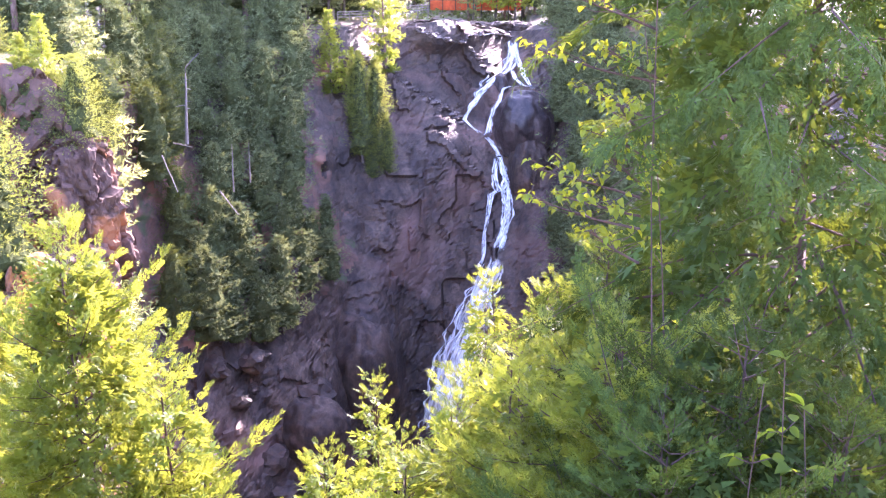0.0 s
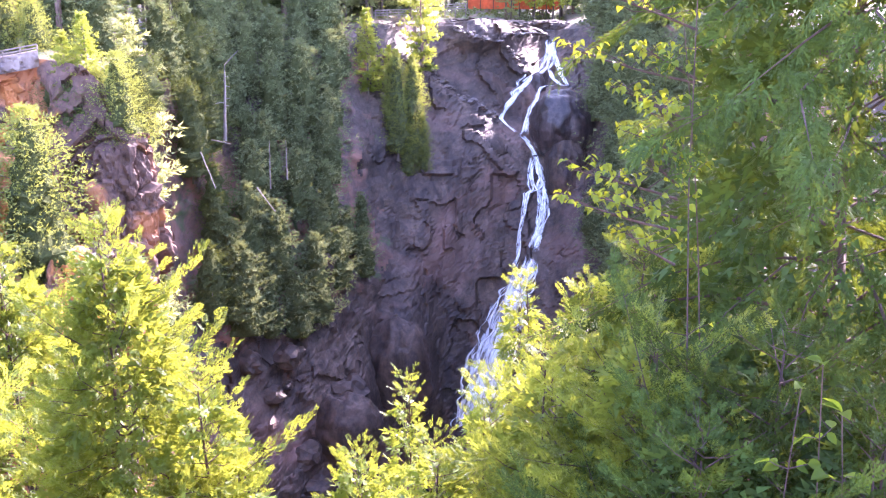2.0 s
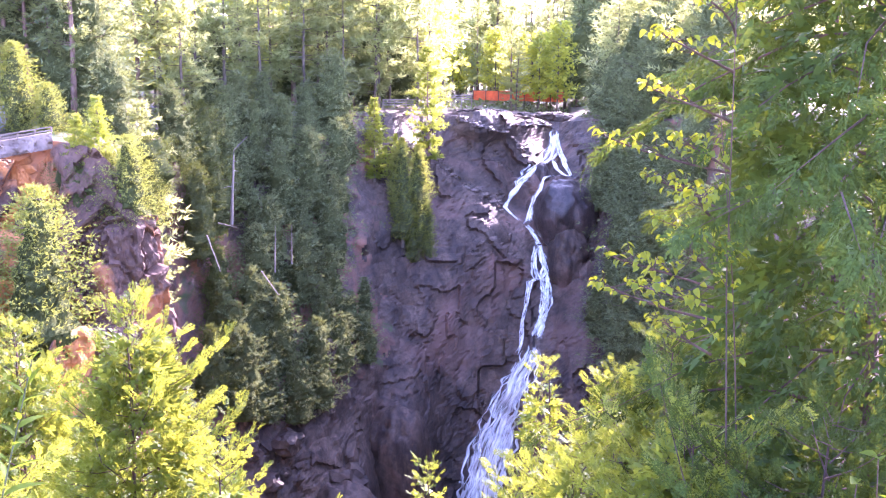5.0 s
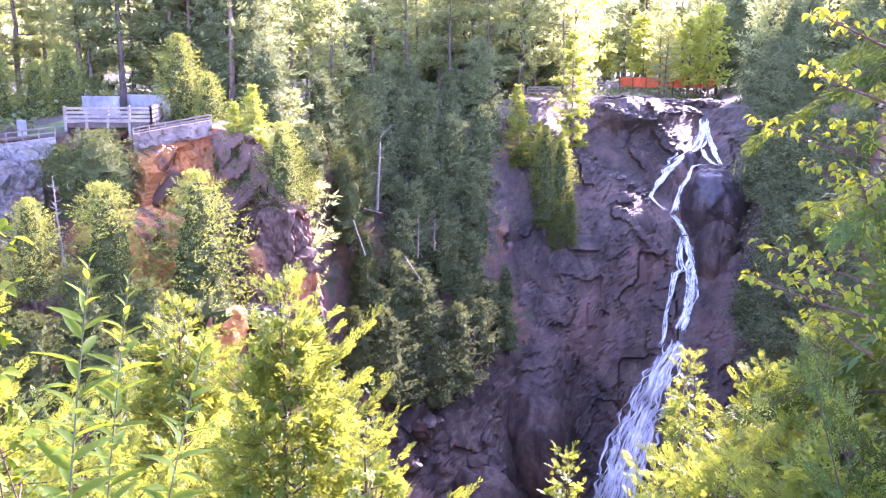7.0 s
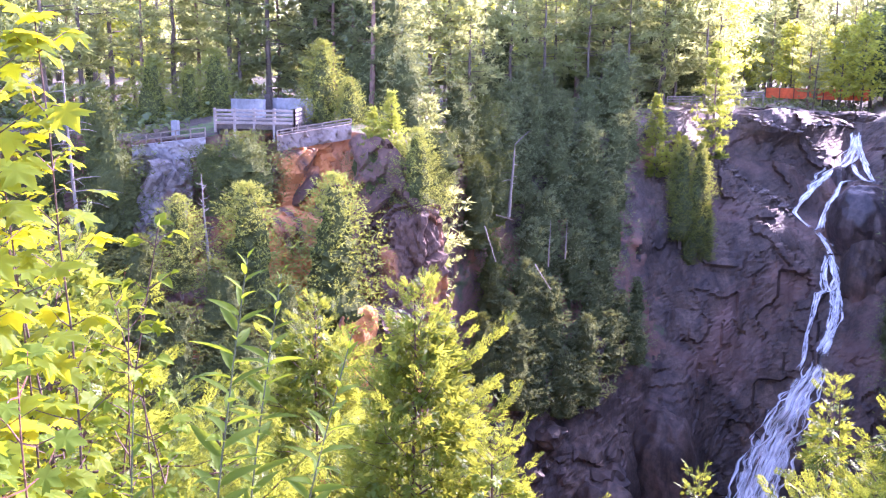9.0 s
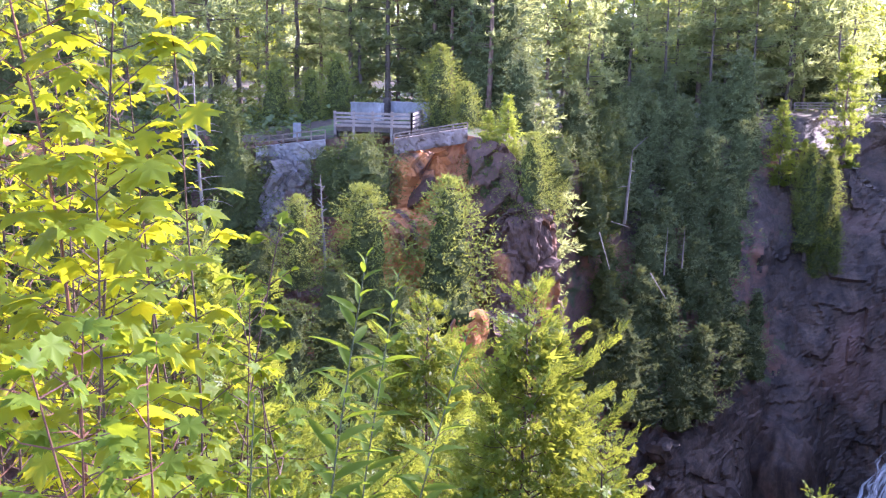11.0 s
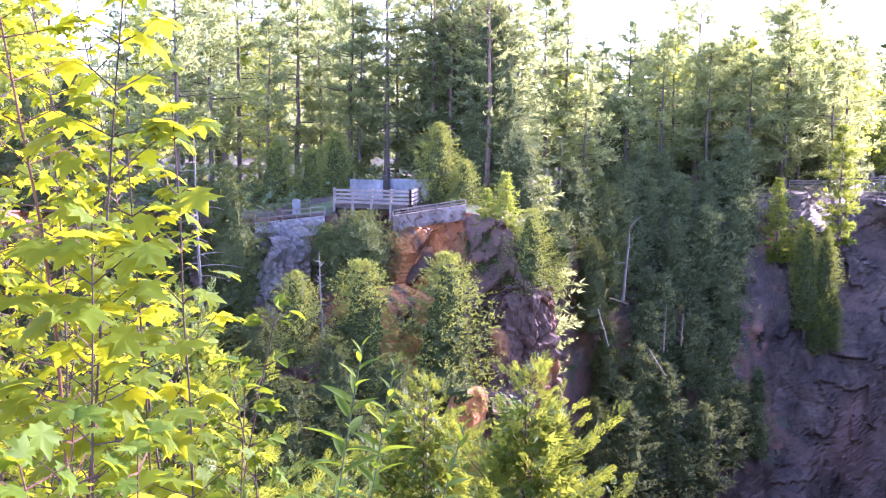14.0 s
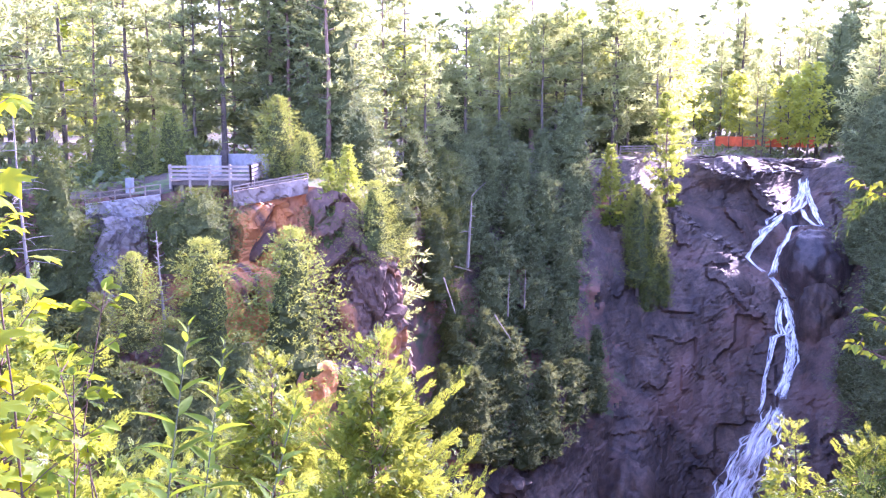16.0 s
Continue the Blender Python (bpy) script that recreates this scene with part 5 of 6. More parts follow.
def terrace(b1, d1, z1, b2, d2, z2, high, label, n_posts, mat, rails):
    """A masonry parapet along the cliff top, with a rail on it."""
    t = thing("retaining_wall", label, "wall", "retaining walls")
    a, c = at(b1, d1, z1), at(b2, d2, z2)
    n_a, n_h = 40, 10
    out_ = -Vector((a.x + c.x, a.y + c.y, 0)).normalized()
    q = np.array([[tuple(a.lerp(c, i_ / (n_a - 1)) + Vector((0, 0, -high * j_ / (n_h - 1))) + out_ * (0.25 + 0.1 * j_ / n_h)) for i_ in range(n_a)] for j_ in range(n_h)]).reshape(-1, 3)
    lv, jt = blocks(q * 1.7, 5)
    q += np.array(out_) * (0.22 * (lv - 0.5) + 0.15 * fbm(q * 1.2, 3, 9) - 0.1 * np.exp(-jt * 15))[:, None]
    back_ = np.array([tuple(a.lerp(c, i_ / (n_a - 1)) - out_ * 0.25) for i_ in range(n_a)])
    g_i, g_j = np.meshgrid(np.arange(n_h), np.arange(n_a - 1), indexing="ij")
    k_ = g_i * n_a + g_j
    child("wall_body", mesh_of("wall_body", np.r_[back_, q], np.stack([k_, k_ + 1, k_ + n_a + 1, k_ + n_a], -1).reshape(-1, 4), mat), t)
    f = thing("parapet_rail", "low brown timber railing on top of a retaining wall", "railing", "railings")
    up = Vector((0, 0, 1))
    for k in range(n_posts):
        q = a.lerp(c, k / (n_posts - 1))
        board("post", q, q + up * max(rails), 0.07, 0.07, M_TIMBER_MID, f)
    for h in rails:
        board("rail", a + up * h, c + up * h, 0.05, 0.07, M_TIMBER_MID, f)


terrace(-26.8, 58.6, 45.35, -22.6, 57.2, 45.9, 1.1, "whitewashed stone retaining wall along the cliff edge", 6, M_STONE, (0.28, 0.58))
terrace(-18.4, 55.6, 46.05, -13.9, 56.6, 46.7, 0.9, "pinkish rubble retaining wall under the platform path", 6, M_RUBBLE, (0.12, 0.3))
tagged(board("stone_post", at(-24.3, 60.0, 45.4), at(-24.3, 60.0, 46.75), 0.4, 0.4, M_CONCRETE, None), "square stone post beside the railing", "post")

# orange barrier and rail fence by the lip of the falls
fence = thing("barrier_fence", "orange plastic barrier fence above the falls", "fence")
fa, fc = at(10.7, 150, 45.7), at(16.2, 146, 45.6)
for k in range(8):
    q = fa.lerp(fc, k / 7)
    board("post", (q.x, q.y, 44.2), (q.x, q.y, 47.5), 0.12, 0.12, M_TIMBER_DARK, fence)
for k in range(7):
    q, s_ = fa.lerp(fc, k / 7), fa.lerp(fc, (k + 1) / 7)
    board("panel", q + Vector((0, 0, 1.0)), s_ + Vector((0, 0, 1.0)), 0.03, 1.5, M_ORANGE, fence)
for b1, d1, b2, d2, z0 in ((5.2, 112, 7.3, 114, 45.9), (8.7, 121, 10.6, 127, 46.2)):
    f = thing("rail_fence", "grey two-rail path fence at the rim", "fence", "path fences")
    a, c = at(b1, d1, z0), at(b2, d2, z0)
    for k in range(4):
        q = a.lerp(c, k / 3)
        board("post", q - Vector((0, 0, 0.6)), q + Vector((0, 0, 1.1)), 0.12, 0.12, M_TIMBER, f)
    for h in (0.45, 0.75, 1.05):
        board("rail", a + Vector((0, 0, h)), c + Vector((0, 0, h)), 0.05, 0.14, M_TIMBER, f)

# ---- trees and shrubs close to the overlook ----
NEAR_LAB = "young white cedar with curled sunlit yellow-green sprays"


def near_cedar(bearing, d, elev, height, radius, limbs_n, seed, size=0.17, label=NEAR_LAB, power=0.8, ragged=0.5, mat=None, **more):
    """A cedar on the bank whose tip stands at that bearing, distance and angle of sight."""
    tip = EYE + d * math.tan(radians(elev))
    ms = plume_meshes(height, radius, limbs_n, more.pop("fans", FRONDS), size, seed, (mat or M_CEDAR_NEAR, M_STEM), power, ragged, **more)
    return tree("white_cedar", ms, label, at(bearing, d, tip - height), 0, 1.0, "cedars on the bank")


near_cedar(-9.9, 7.3, -12.9, 5.5, 2.1, 93, 301, 0.154, power=0.92, bare=0.5)
near_cedar(-16.5, 10.4, -14.1, 6.0, 2.6, 70, 302, 0.185, power=0.9, bare=0.45)
near_cedar(-31.9, 6.6, -8.5, 5.5, 2.6, 65, 303, 0.143, power=0.88, bare=0.4)
near_cedar(-22.5, 8.5, -20.0, 4.5, 2.0, 46, 304, 0.154, power=0.75, bare=0.35)
near_cedar(-5.0, 6.9, -22.5, 4.0, 1.4, 46, 314, 0.134, power=0.75, bare=0.5)
near_cedar(15.5, 9.4, -17.3, 5.5, 0.7, 50, 305, 0.143, power=0.75, bare=0.5)
near_cedar(8.0, 8.9, -23.8, 4.5, 0.65, 38, 306, 0.134, power=0.75, bare=0.6)
near_cedar(20.1, 8.6, -18.0, 6.0, 1.65, 76, 307, 0.165, power=0.75, bare=0.45)
near_cedar(23.4, 8.0, -15.0, 6.0, 1.6, 76, 315, 0.165, power=0.7, bare=0.4)
near_cedar(13.9, 7.4, -24.6, 4.0, 1.0, 50, 308, 0.143, power=0.75, bare=0.5)
near_cedar(18.2, 6.8, -21.8, 4.2, 1.6, 58, 309, 0.143, power=0.75, bare=0.45)
near_cedar(25.0, 6.2, -20.0, 3.8, 1.9, 60, 310, 0.143, power=0.7, bare=0.35)
near_cedar(10.4, 6.6, -27.8, 3.2, 1.1, 44, 313, 0.134, power=0.75, bare=0.5)
near_cedar(4.8, 7.2, -28.2, 3.2, 1.0, 39, 316, 0.134, power=0.75, bare=0.5)
BIG = "tall cedar in shade with hanging dark green sprays"
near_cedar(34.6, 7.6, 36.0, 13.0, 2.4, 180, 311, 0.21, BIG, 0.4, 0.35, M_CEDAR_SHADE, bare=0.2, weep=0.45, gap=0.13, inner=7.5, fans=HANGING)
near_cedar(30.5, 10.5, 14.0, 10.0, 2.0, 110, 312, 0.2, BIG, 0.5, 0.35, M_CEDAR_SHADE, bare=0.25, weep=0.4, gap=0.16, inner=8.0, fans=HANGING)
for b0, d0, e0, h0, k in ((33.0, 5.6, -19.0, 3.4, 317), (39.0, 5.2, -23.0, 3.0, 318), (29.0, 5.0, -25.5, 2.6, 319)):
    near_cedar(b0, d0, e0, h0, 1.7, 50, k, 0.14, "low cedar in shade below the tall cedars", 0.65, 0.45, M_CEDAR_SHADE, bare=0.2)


# ---- leafy saplings beside the overlook ----
def maple_leaf(seed):
    """A lobed leaf in the xy plane, stalk at the origin, tip along x, folded and drooping a little."""
    r = np.random.default_rng(seed)
    half = [(0.0, 0.0), (-0.06, 0.16), (0.10, 0.24), (0.12, 0.50), (0.26, 0.38), (0.36, 0.30), (0.52, 0.62), (0.56, 0.42), (0.70, 0.40), (0.62, 0.22), (0.74, 0.16), (1.0, 0.0)]
    left = np.array(half)
    right = left[1:-1][::-1] * (1, -1)
    o = np.concatenate([left, right])
    z = -0.35 * np.clip(o[:, 0], 0, 2) ** 2 * r.uniform(0.4, 1.2) + 0.25 * np.abs(o[:, 1]) - 0.85 * o[:, 1] ** 2 + r.normal(0, 0.02, len(o))
    v = np.c_[o, z]
    c = np.array([[0.3, 0.0, -0.03]])
    n_ = len(v)
    return np.r_[v, c], np.array([(k, (k + 1) % n_, n_) for k in range(n_)])


def lance_leaf(seed, wide=0.1):
    r = np.random.default_rng(seed)
    x = np.array([0, 0.15, 0.35, 0.6, 0.82, 1.0])
    w = np.array([0.02, 0.75, 1.0, 0.85, 0.45, 0.0]) * wide
    z = -0.28 * x**2 * r.uniform(0.2, 1.5)
    v = np.concatenate([np.c_[x, w, z + w * 0.5], np.c_[x, 0 * w, z], np.c_[x, -w, z + w * 0.5]])
    f = []
    for k in range(5):
        for o in (0, 6):
            f += [(k + o, k + o + 6, k + o + 1), (k + o + 1, k + o + 6, k + o + 7)]
    return v, np.array(f)


def oval_leaf(seed):
    return lance_leaf(seed, 0.34)


MAPLE = [maple_leaf(s) for s in range(6)]
LANCE = [lance_leaf(s, 0.125) for s in range(5)]
OVAL = [oval_leaf(s) for s in range(5)]
LEAF_MESHES = {}


def leaf_parts(name, templates, mat, parent, pick, turns, sizes, places, label=""):
    """Single leaves as parts of their plant; alike leaves share a mesh."""
    for k in range(len(pick)):
        key = (name, mat.name, int(pick[k]))
        if key not in LEAF_MESHES:
            v, f = templates[pick[k]]
            LEAF_MESHES[key] = mesh_of(name, v, f, mat, smooth=True)
        m_ = Matrix(turns[k].tolist()).to_4x4() @ Matrix.Scale(float(sizes[k]), 4)
        m_.translation = places[k]
        ob = child("leaf", LEAF_MESHES[key], parent, label)
        ob.matrix_local = m_


def sapling(name, label, foot, tops, templates, leaf_mat, stem_mat, leaf_size, pairs, seed, radius=0.012, twig=0.35, single=140, more=0, spread=0.38, category="sapling", face=(0.0, -0.12, 1.0), cluster=3, lift=-0.15, start=0.18, origins=None):
    """Stems from one foot; side twigs in pairs, each ending in a few leaves. Places are in the world; the leaves nearest the top are parts."""
    r = np.random.default_rng(seed)
    root = thing(name, label, category, "saplings by the overlook")
    ps, fw = [], []
    foot = np.array(foot, float)
    for stem_no, top in enumerate(tops):
        top = np.array(top, float)
        foot = np.array(origins[stem_no], float) if origins else foot
        t = np.linspace(0, 1, 14)
        sway = np.cumsum(r.normal(0, 0.01, (14, 3)), 0) * np.linalg.norm(top - foot) * 0.25
        bow = np.sin(t * np.pi)[:, None] * r.normal(0, 0.04, 3) * np.linalg.norm(top - foot)
        line = foot + (top - foot) * t[:, None] + sway * (1 - t[:, None]) * t[:, None] * 3 + bow * (1, 1, 0.2)
        line[0], line[-1] = foot, top
        v, f = tube(line, np.linspace(radius, 0.0028, 14), 6)
        stalk = child("stem", mesh_of("stem", v, f, stem_mat, smooth=True), root)
        twigs = Pile()
        for k in range(pairs):
            u = start + (1 - start) * (k + 0.5) / pairs
            base = np.array([np.interp(u, t, line[:, q]) for q in range(3)])
            a0 = k * 1.57 + r.normal(0, 0.4)
            for side in (0, np.pi):
                reach = twig * (1.15 - u) * r.uniform(0.6, 1.3) + 0.05
                d_ = np.array([np.cos(a0 + side), np.sin(a0 + side), r.uniform(0.15, 0.8)])
                tp = base + d_ * reach
                twigs.add(*tube([base, (base + tp) / 2 + r.normal(0, 0.01, 3), tp], [0.004, 0.003, 0.0018], 3))
                for q in range(cluster):
                    s_ = 1.0 if q == 0 else r.uniform(0.35, 1.0)
                    ps.append(base + d_ * reach * s_)
                    aa = a0 + side + r.normal(0, 0.9)
                    fw.append((np.cos(aa), np.sin(aa), r.normal(lift, 0.3)))
        for q in range(3):
            ps.append(line[-1]), fw.append((*r.normal(0, 1, 2), 0.6))
        tagged(child("twig", twigs.mesh("twig", stem_mat), stalk), kind="stuff")
    ps, fw = np.array(ps), np.array(fw)
    m_ = len(ps)
    up = np.array(face) + r.normal(0, spread, (m_, 3))
    turns, sizes, pick = frames(fw, up), leaf_size * r.uniform(0.6, 1.25, m_), r.integers(0, len(templates), m_)
    order = np.argsort(-ps[:, 2])
    one, rest = order[:single], order[single:]
    leaf_parts(name + "_leaf", templates, leaf_mat, root, pick[one], turns[one], sizes[one], ps[one])
    if len(rest):
        v, f = scatter(templates, pick[rest], turns[rest], sizes[rest], ps[rest])
        tagged(child("foliage", mesh_of("foliage", v, f, leaf_mat, smooth=True), root), kind="stuff")
    return root


def sight(bearing, elev, d):
    return np.array(at(bearing, d, EYE + d * math.tan(radians(elev))))


def bank(bearing, d):
    return np.array(at(bearing, d, ground_z(bearing, d) - 0.05))


MAPLE_LAB = "young maple with lobed leaves glowing yellow-green in the sun"
sapling("maple_sapling", MAPLE_LAB, bank(-40.8, 3.9), [sight(-34.4, 10.0, 3.9), sight(-36.6, -4.0, 3.7)], MAPLE, M_MAPLE, M_STEM, 0.16, 24, 401, 0.013, 0.6, 300, cluster=3, spread=0.22)
sapling("maple_sapling", MAPLE_LAB, bank(-42.6, 4.0), [sight(-42.1, 14, 4.0), sight(-46, 12, 4.5)], MAPLE, M_MAPLE, M_STEM_RED, 0.15, 28, 402, 0.016, 0.6, 300, cluster=3, spread=0.22)
sapling("maple_sapling", MAPLE_LAB, bank(-36.5, 4.4), [sight(-32.0, 2.4, 3.9), sight(-34.5, 0.5, 4.2)], MAPLE, M_MAPLE, M_STEM, 0.125, 20, 403, 0.010, 0.45, 240, cluster=3, spread=0.22)
sapling("maple_sapling", MAPLE_LAB, bank(-41.0, 5.6), [sight(-40, 13, 6), sight(-44, 14, 6.2), sight(-37, 9, 5.8), sight(-47, 12, 5.5)], MAPLE, M_MAPLE, M_STEM, 0.07, 46, 404, 0.014, 0.9, 250, cluster=5, spread=0.5)
sapling("maple_sapling", MAPLE_LAB, bank(-45.0, 5.0), [sight(-42, 14, 5.2), sight(-38.5, 5, 5.0), sight(-35.5, -2, 5.2)], MAPLE, M_MAPLE, M_STEM, 0.075, 46, 407, 0.014, 0.9, 120, cluster=6, spread=0.5)
sapling("maple_sapling", MAPLE_LAB, bank(-38.0, 6.5), [sight(-37.5, -3, 6.5), sight(-39, 3, 6.6), sight(-36, -9, 6.2), sight(-42, 4, 6.4)], MAPLE, M_MAPLE, M_STEM, 0.075, 42, 408, 0.012, 0.65, 120, cluster=6, spread=0.5)
# the low maples take the shade-darkened leaf colour
sapling("maple_sapling", "low young maple with broad green leaves", bank(-35, 3.2), [sight(-34.5, -17, 3.1), sight(-38, -15, 3.0), sight(-41, -17, 2.8)], MAPLE, M_LOW_LEAF, M_STEM_RED, 0.10, 14, 405, 0.008, 0.4, 200)
sapling("maple_sapling", "low young maple with broad green leaves", bank(-31.5, 4.6), [sight(-29, -12.5, 4.8), sight(-31.5, -16, 4.4), sight(-27.5, -18, 4.2)], MAPLE, M_LOW_LEAF, M_STEM, 0.09, 16, 406, 0.008, 0.4, 200)
WILLOW_LAB = "willow shoot with long narrow glossy green leaves"


def willow_shoot(foot, top, leaf_size, seed, leafy=0.95, step_=0.021):
    """One upright shoot; leaves stand round it in a spiral, smaller towards the tip."""
    r = np.random.default_rng(seed)
    root = thing("willow_shoot", WILLOW_LAB, "sapling", "saplings by the overlook")
    foot, top = np.array(foot, float), np.array(top, float)
    t = np.linspace(0, 1, 16)
    across = np.cross(top - foot, (0, 1, 0))
    line = foot + (top - foot) * t[:, None] + across / np.linalg.norm(across) * (0.06 * np.sin(np.pi * t))[:, None] + np.cumsum(r.normal(0, 0.003, (16, 3)), 0) * (1 - t)[:, None]
    v, f = tube(line, np.linspace(0.005, 0.0016, 16), 6)
    stalk = child("stem", mesh_of("stem", v, f, M_STEM_GREEN, smooth=True), root)
    length = float(np.linalg.norm(top - foot))
    n_ = int(leafy / step_)
    u = 1 - np.arange(n_) * step_ / length
    u = u[u > 0.05]
    n_ = len(u)
    ps = np.stack([np.interp(u, t, line[:, q]) for q in range(3)], 1)
    axis = (top - foot) / length
    a_ = np.arange(n_) * 2.39996 + r.normal(0, 0.25, n_)
    side = np.array([1.0, 0, 0]) - axis * axis[0]
    side /= np.linalg.norm(side)
    other = np.cross(axis, side)
    out_ = np.cos(a_)[:, None] * side + np.sin(a_)[:, None] * other
    open_ = np.clip(0.5 + np.arange(n_) * 0.09, 0.5, 1.7)[:, None]
    fw = axis + out_ * open_ + r.normal(0, 0.08, (n_, 3))
    up = axis * 1.0 - out_ * 0.5 + r.normal(0, 0.3, (n_, 3))
    sizes = leaf_size * np.clip(0.35 + np.arange(n_) * 0.05, 0.35, 1.0) * r.uniform(0.85, 1.15, n_)
    leaf_parts("willow_leaf", LANCE, M_WILLOW, root, r.integers(0, 5, n_), frames(fw, up), sizes, ps)
    return root


willow_shoot(bank(-25.2, 2.3), sight(-21.35, -11.4, 2.3), 0.118, 411)
willow_shoot(bank(-23.6, 2.6), sight(-19.2, -12.4, 2.6), 0.11, 412)
willow_shoot(bank(-23.0, 2.3), sight(-15.0, -16.2, 2.3), 0.10, 413)
willow_shoot(bank(-27.0, 2.0), sight(-28.6, -19.5, 2.05), 0.075, 416)
sapling("aspen_sapling", "slim aspen sapling with rounded green leaves", bank(-29.0, 4.5), [sight(-26.0, -9.3, 4.6), sight(-28.0, -14.0, 4.4)], OVAL, M_LOW_LEAF, M_STEM, 0.08, 18, 414, 0.008, 0.3, 160)

BIRCH_LAB = "birch boughs with small leaves turning yellow"
def birch(bearing, d, crown, tips, seed):
    """A birch whose trunk stands among the cedars, its boughs reaching out sideways and nodding at the tips."""
    foot, head = bank(bearing, d), sight(bearing - 1.5, crown, d)
    tops, origins = [head], [foot]
    for k, (b_, e_) in enumerate(tips):
        tip = sight(b_, e_, d - 0.1 - 0.25 * (k % 3))
        u = np.clip((tip[2] - 0.25 - foot[2]) / (head[2] - foot[2]), 0.2, 0.95)
        tops.append(tip), origins.append(foot + (head - foot) * u)
    sapling("birch", BIRCH_LAB, foot, tops, OVAL, M_BIRCH, M_STEM, 0.058, 8, seed, 0.011, 0.24, 300, origins=origins, cluster=3, lift=-0.55, start=0.25)


birch(27.5, 6.6, 8.0, [(18.6, -3.6), (20.9, -0.6), (21.6, 2.5), (21.4, -6.0), (23.0, -3.5), (23.6, 4.8), (22.3, -8.6)], 421)
birch(27.0, 6.2, -2.0, [(18.7, -12.4), (19.4, -10.9), (21.4, -12.6), (22.8, -14.5), (24.0, -10.0), (24.6, -7.0)], 422)
sapling("shrub", "low shrub with broad rounded green leaves", bank(36.0, 4.6), [sight(35.6, -21.0, 4.6), sight(34.6, -22.5, 4.5), sight(37.0, -23.5, 4.5)], OVAL, M_WILLOW, M_STEM, 0.085, 5, 423, 0.005, 0.16, 60)


# ---- dead wood ----
def snag(name, label, foot, height, radius, seed, lean=(0, 0), stubs=16, reach=0.9, crook=False, droop=0.3):
    """A dead bleached trunk with broken side branches."""
    r = np.random.default_rng(seed)
    root = thing(name, label, "dead tree", "dead trees", place=Matrix.Translation(foot))
    t = np.linspace(0, 1, 12)
    pts = np.stack([lean[0] * t * height + np.cumsum(r.normal(0, 0.02, 12)), lean[1] * t * height + np.cumsum(r.normal(0, 0.02, 12)), t * height], 1)
    if crook:
        pts[-2:] += ((0.55, 0, -0.1), (1.15, 0, -0.25))
    v, f = tube(pts, radius * (1 - 0.8 * t), 7)
    child("trunk", mesh_of("trunk", v, f, M_DEAD, smooth=True), root)
    for k in range(stubs):
        u = r.uniform(0.15, 0.95)
        base = np.array([np.interp(u, t, pts[:, q]) for q in range(3)])
        a, L = r.uniform(0, 6.28), reach * r.uniform(0.3, 1.1) * (1.2 - u)
        s_ = np.linspace(0, 1, 5)
        line = base + np.stack([np.cos(a) * L * s_, np.sin(a) * L * s_, L * (0.2 * s_ - droop * s_**2)], 1) + r.normal(0, 0.02, (5, 3))
        line[0] = base
        v, f = tube(line, np.linspace(radius * 0.3, 0.008, 5), 4)
        child("branch", mesh_of("branch", v, f, M_DEAD, smooth=True), root)
    return root


def log(label, a, c, radius, seed):
    r = np.random.default_rng(seed)
    t = np.linspace(0, 1, 9)[:, None]
    a, c = np.array(a), np.array(c)
    v, f = tube(a + (c - a) * t + r.normal(0, 0.015, (9, 3)), np.linspace(radius, radius * 0.5, 9), 6)
    ob = new("fallen_log", mesh_of("fallen_log", v, f, M_DEAD, smooth=True))
    return tagged(ob, label, "log", "fallen logs")


snag("dead_tree", "bleached dead trunk with a crooked top on the wooded slope", at(-4.1, 84, EYE - 84 * math.tan(radians(9.0))), 84 * (math.tan(radians(9.0)) - math.tan(radians(3.55))), 0.16, 501, (0.06, 0), 7, 1.4, True)
snag("dead_tree", "bare grey snag with short broken branches on the cliff", at(-22.75, 47.5, EYE - 47.5 * math.tan(radians(12.5))), 47.5 * (math.tan(radians(12.5)) - math.tan(radians(6.3))), 0.09, 502, (-0.01, 0), 26, 0.9, False, -0.2)
snag("dead_tree", "pale dead tree with drooping bare branches", at(-30.0, 54, EYE - 54 * math.tan(radians(9.5))), 54 * (math.tan(radians(9.5)) + math.tan(radians(0.6))), 0.11, 503, (-0.03, 0), 24, 2.6, False, 0.25)
snag("dead_tree", "thin dead trunk among the cedars", at(-0.55, 82, EYE - 82 * math.tan(radians(11.5))), 3.6, 0.07, 504, (0.02, 0), 4, 0.6)
snag("dead_tree", "thin dead trunk among the cedars", at(-1.6, 81, EYE - 81 * math.tan(radians(12.0))), 4.2, 0.07, 505, (0.05, 0), 4, 0.6)
for b1, e1, b2, e2, d0, rad in ((-5.6, -9.6, -4.9, -11.8, 79, 0.06), (-2.4, -11.9, -1.4, -13.4, 79, 0.06), (-4.9, -8.9, -3.8, -9.2, 81, 0.06)):
    log("fallen bleached log lying on the steep slope", sight(b1, e1, d0), sight(b2, e2, d0 - 3), rad, int(b1 * 10) % 97)

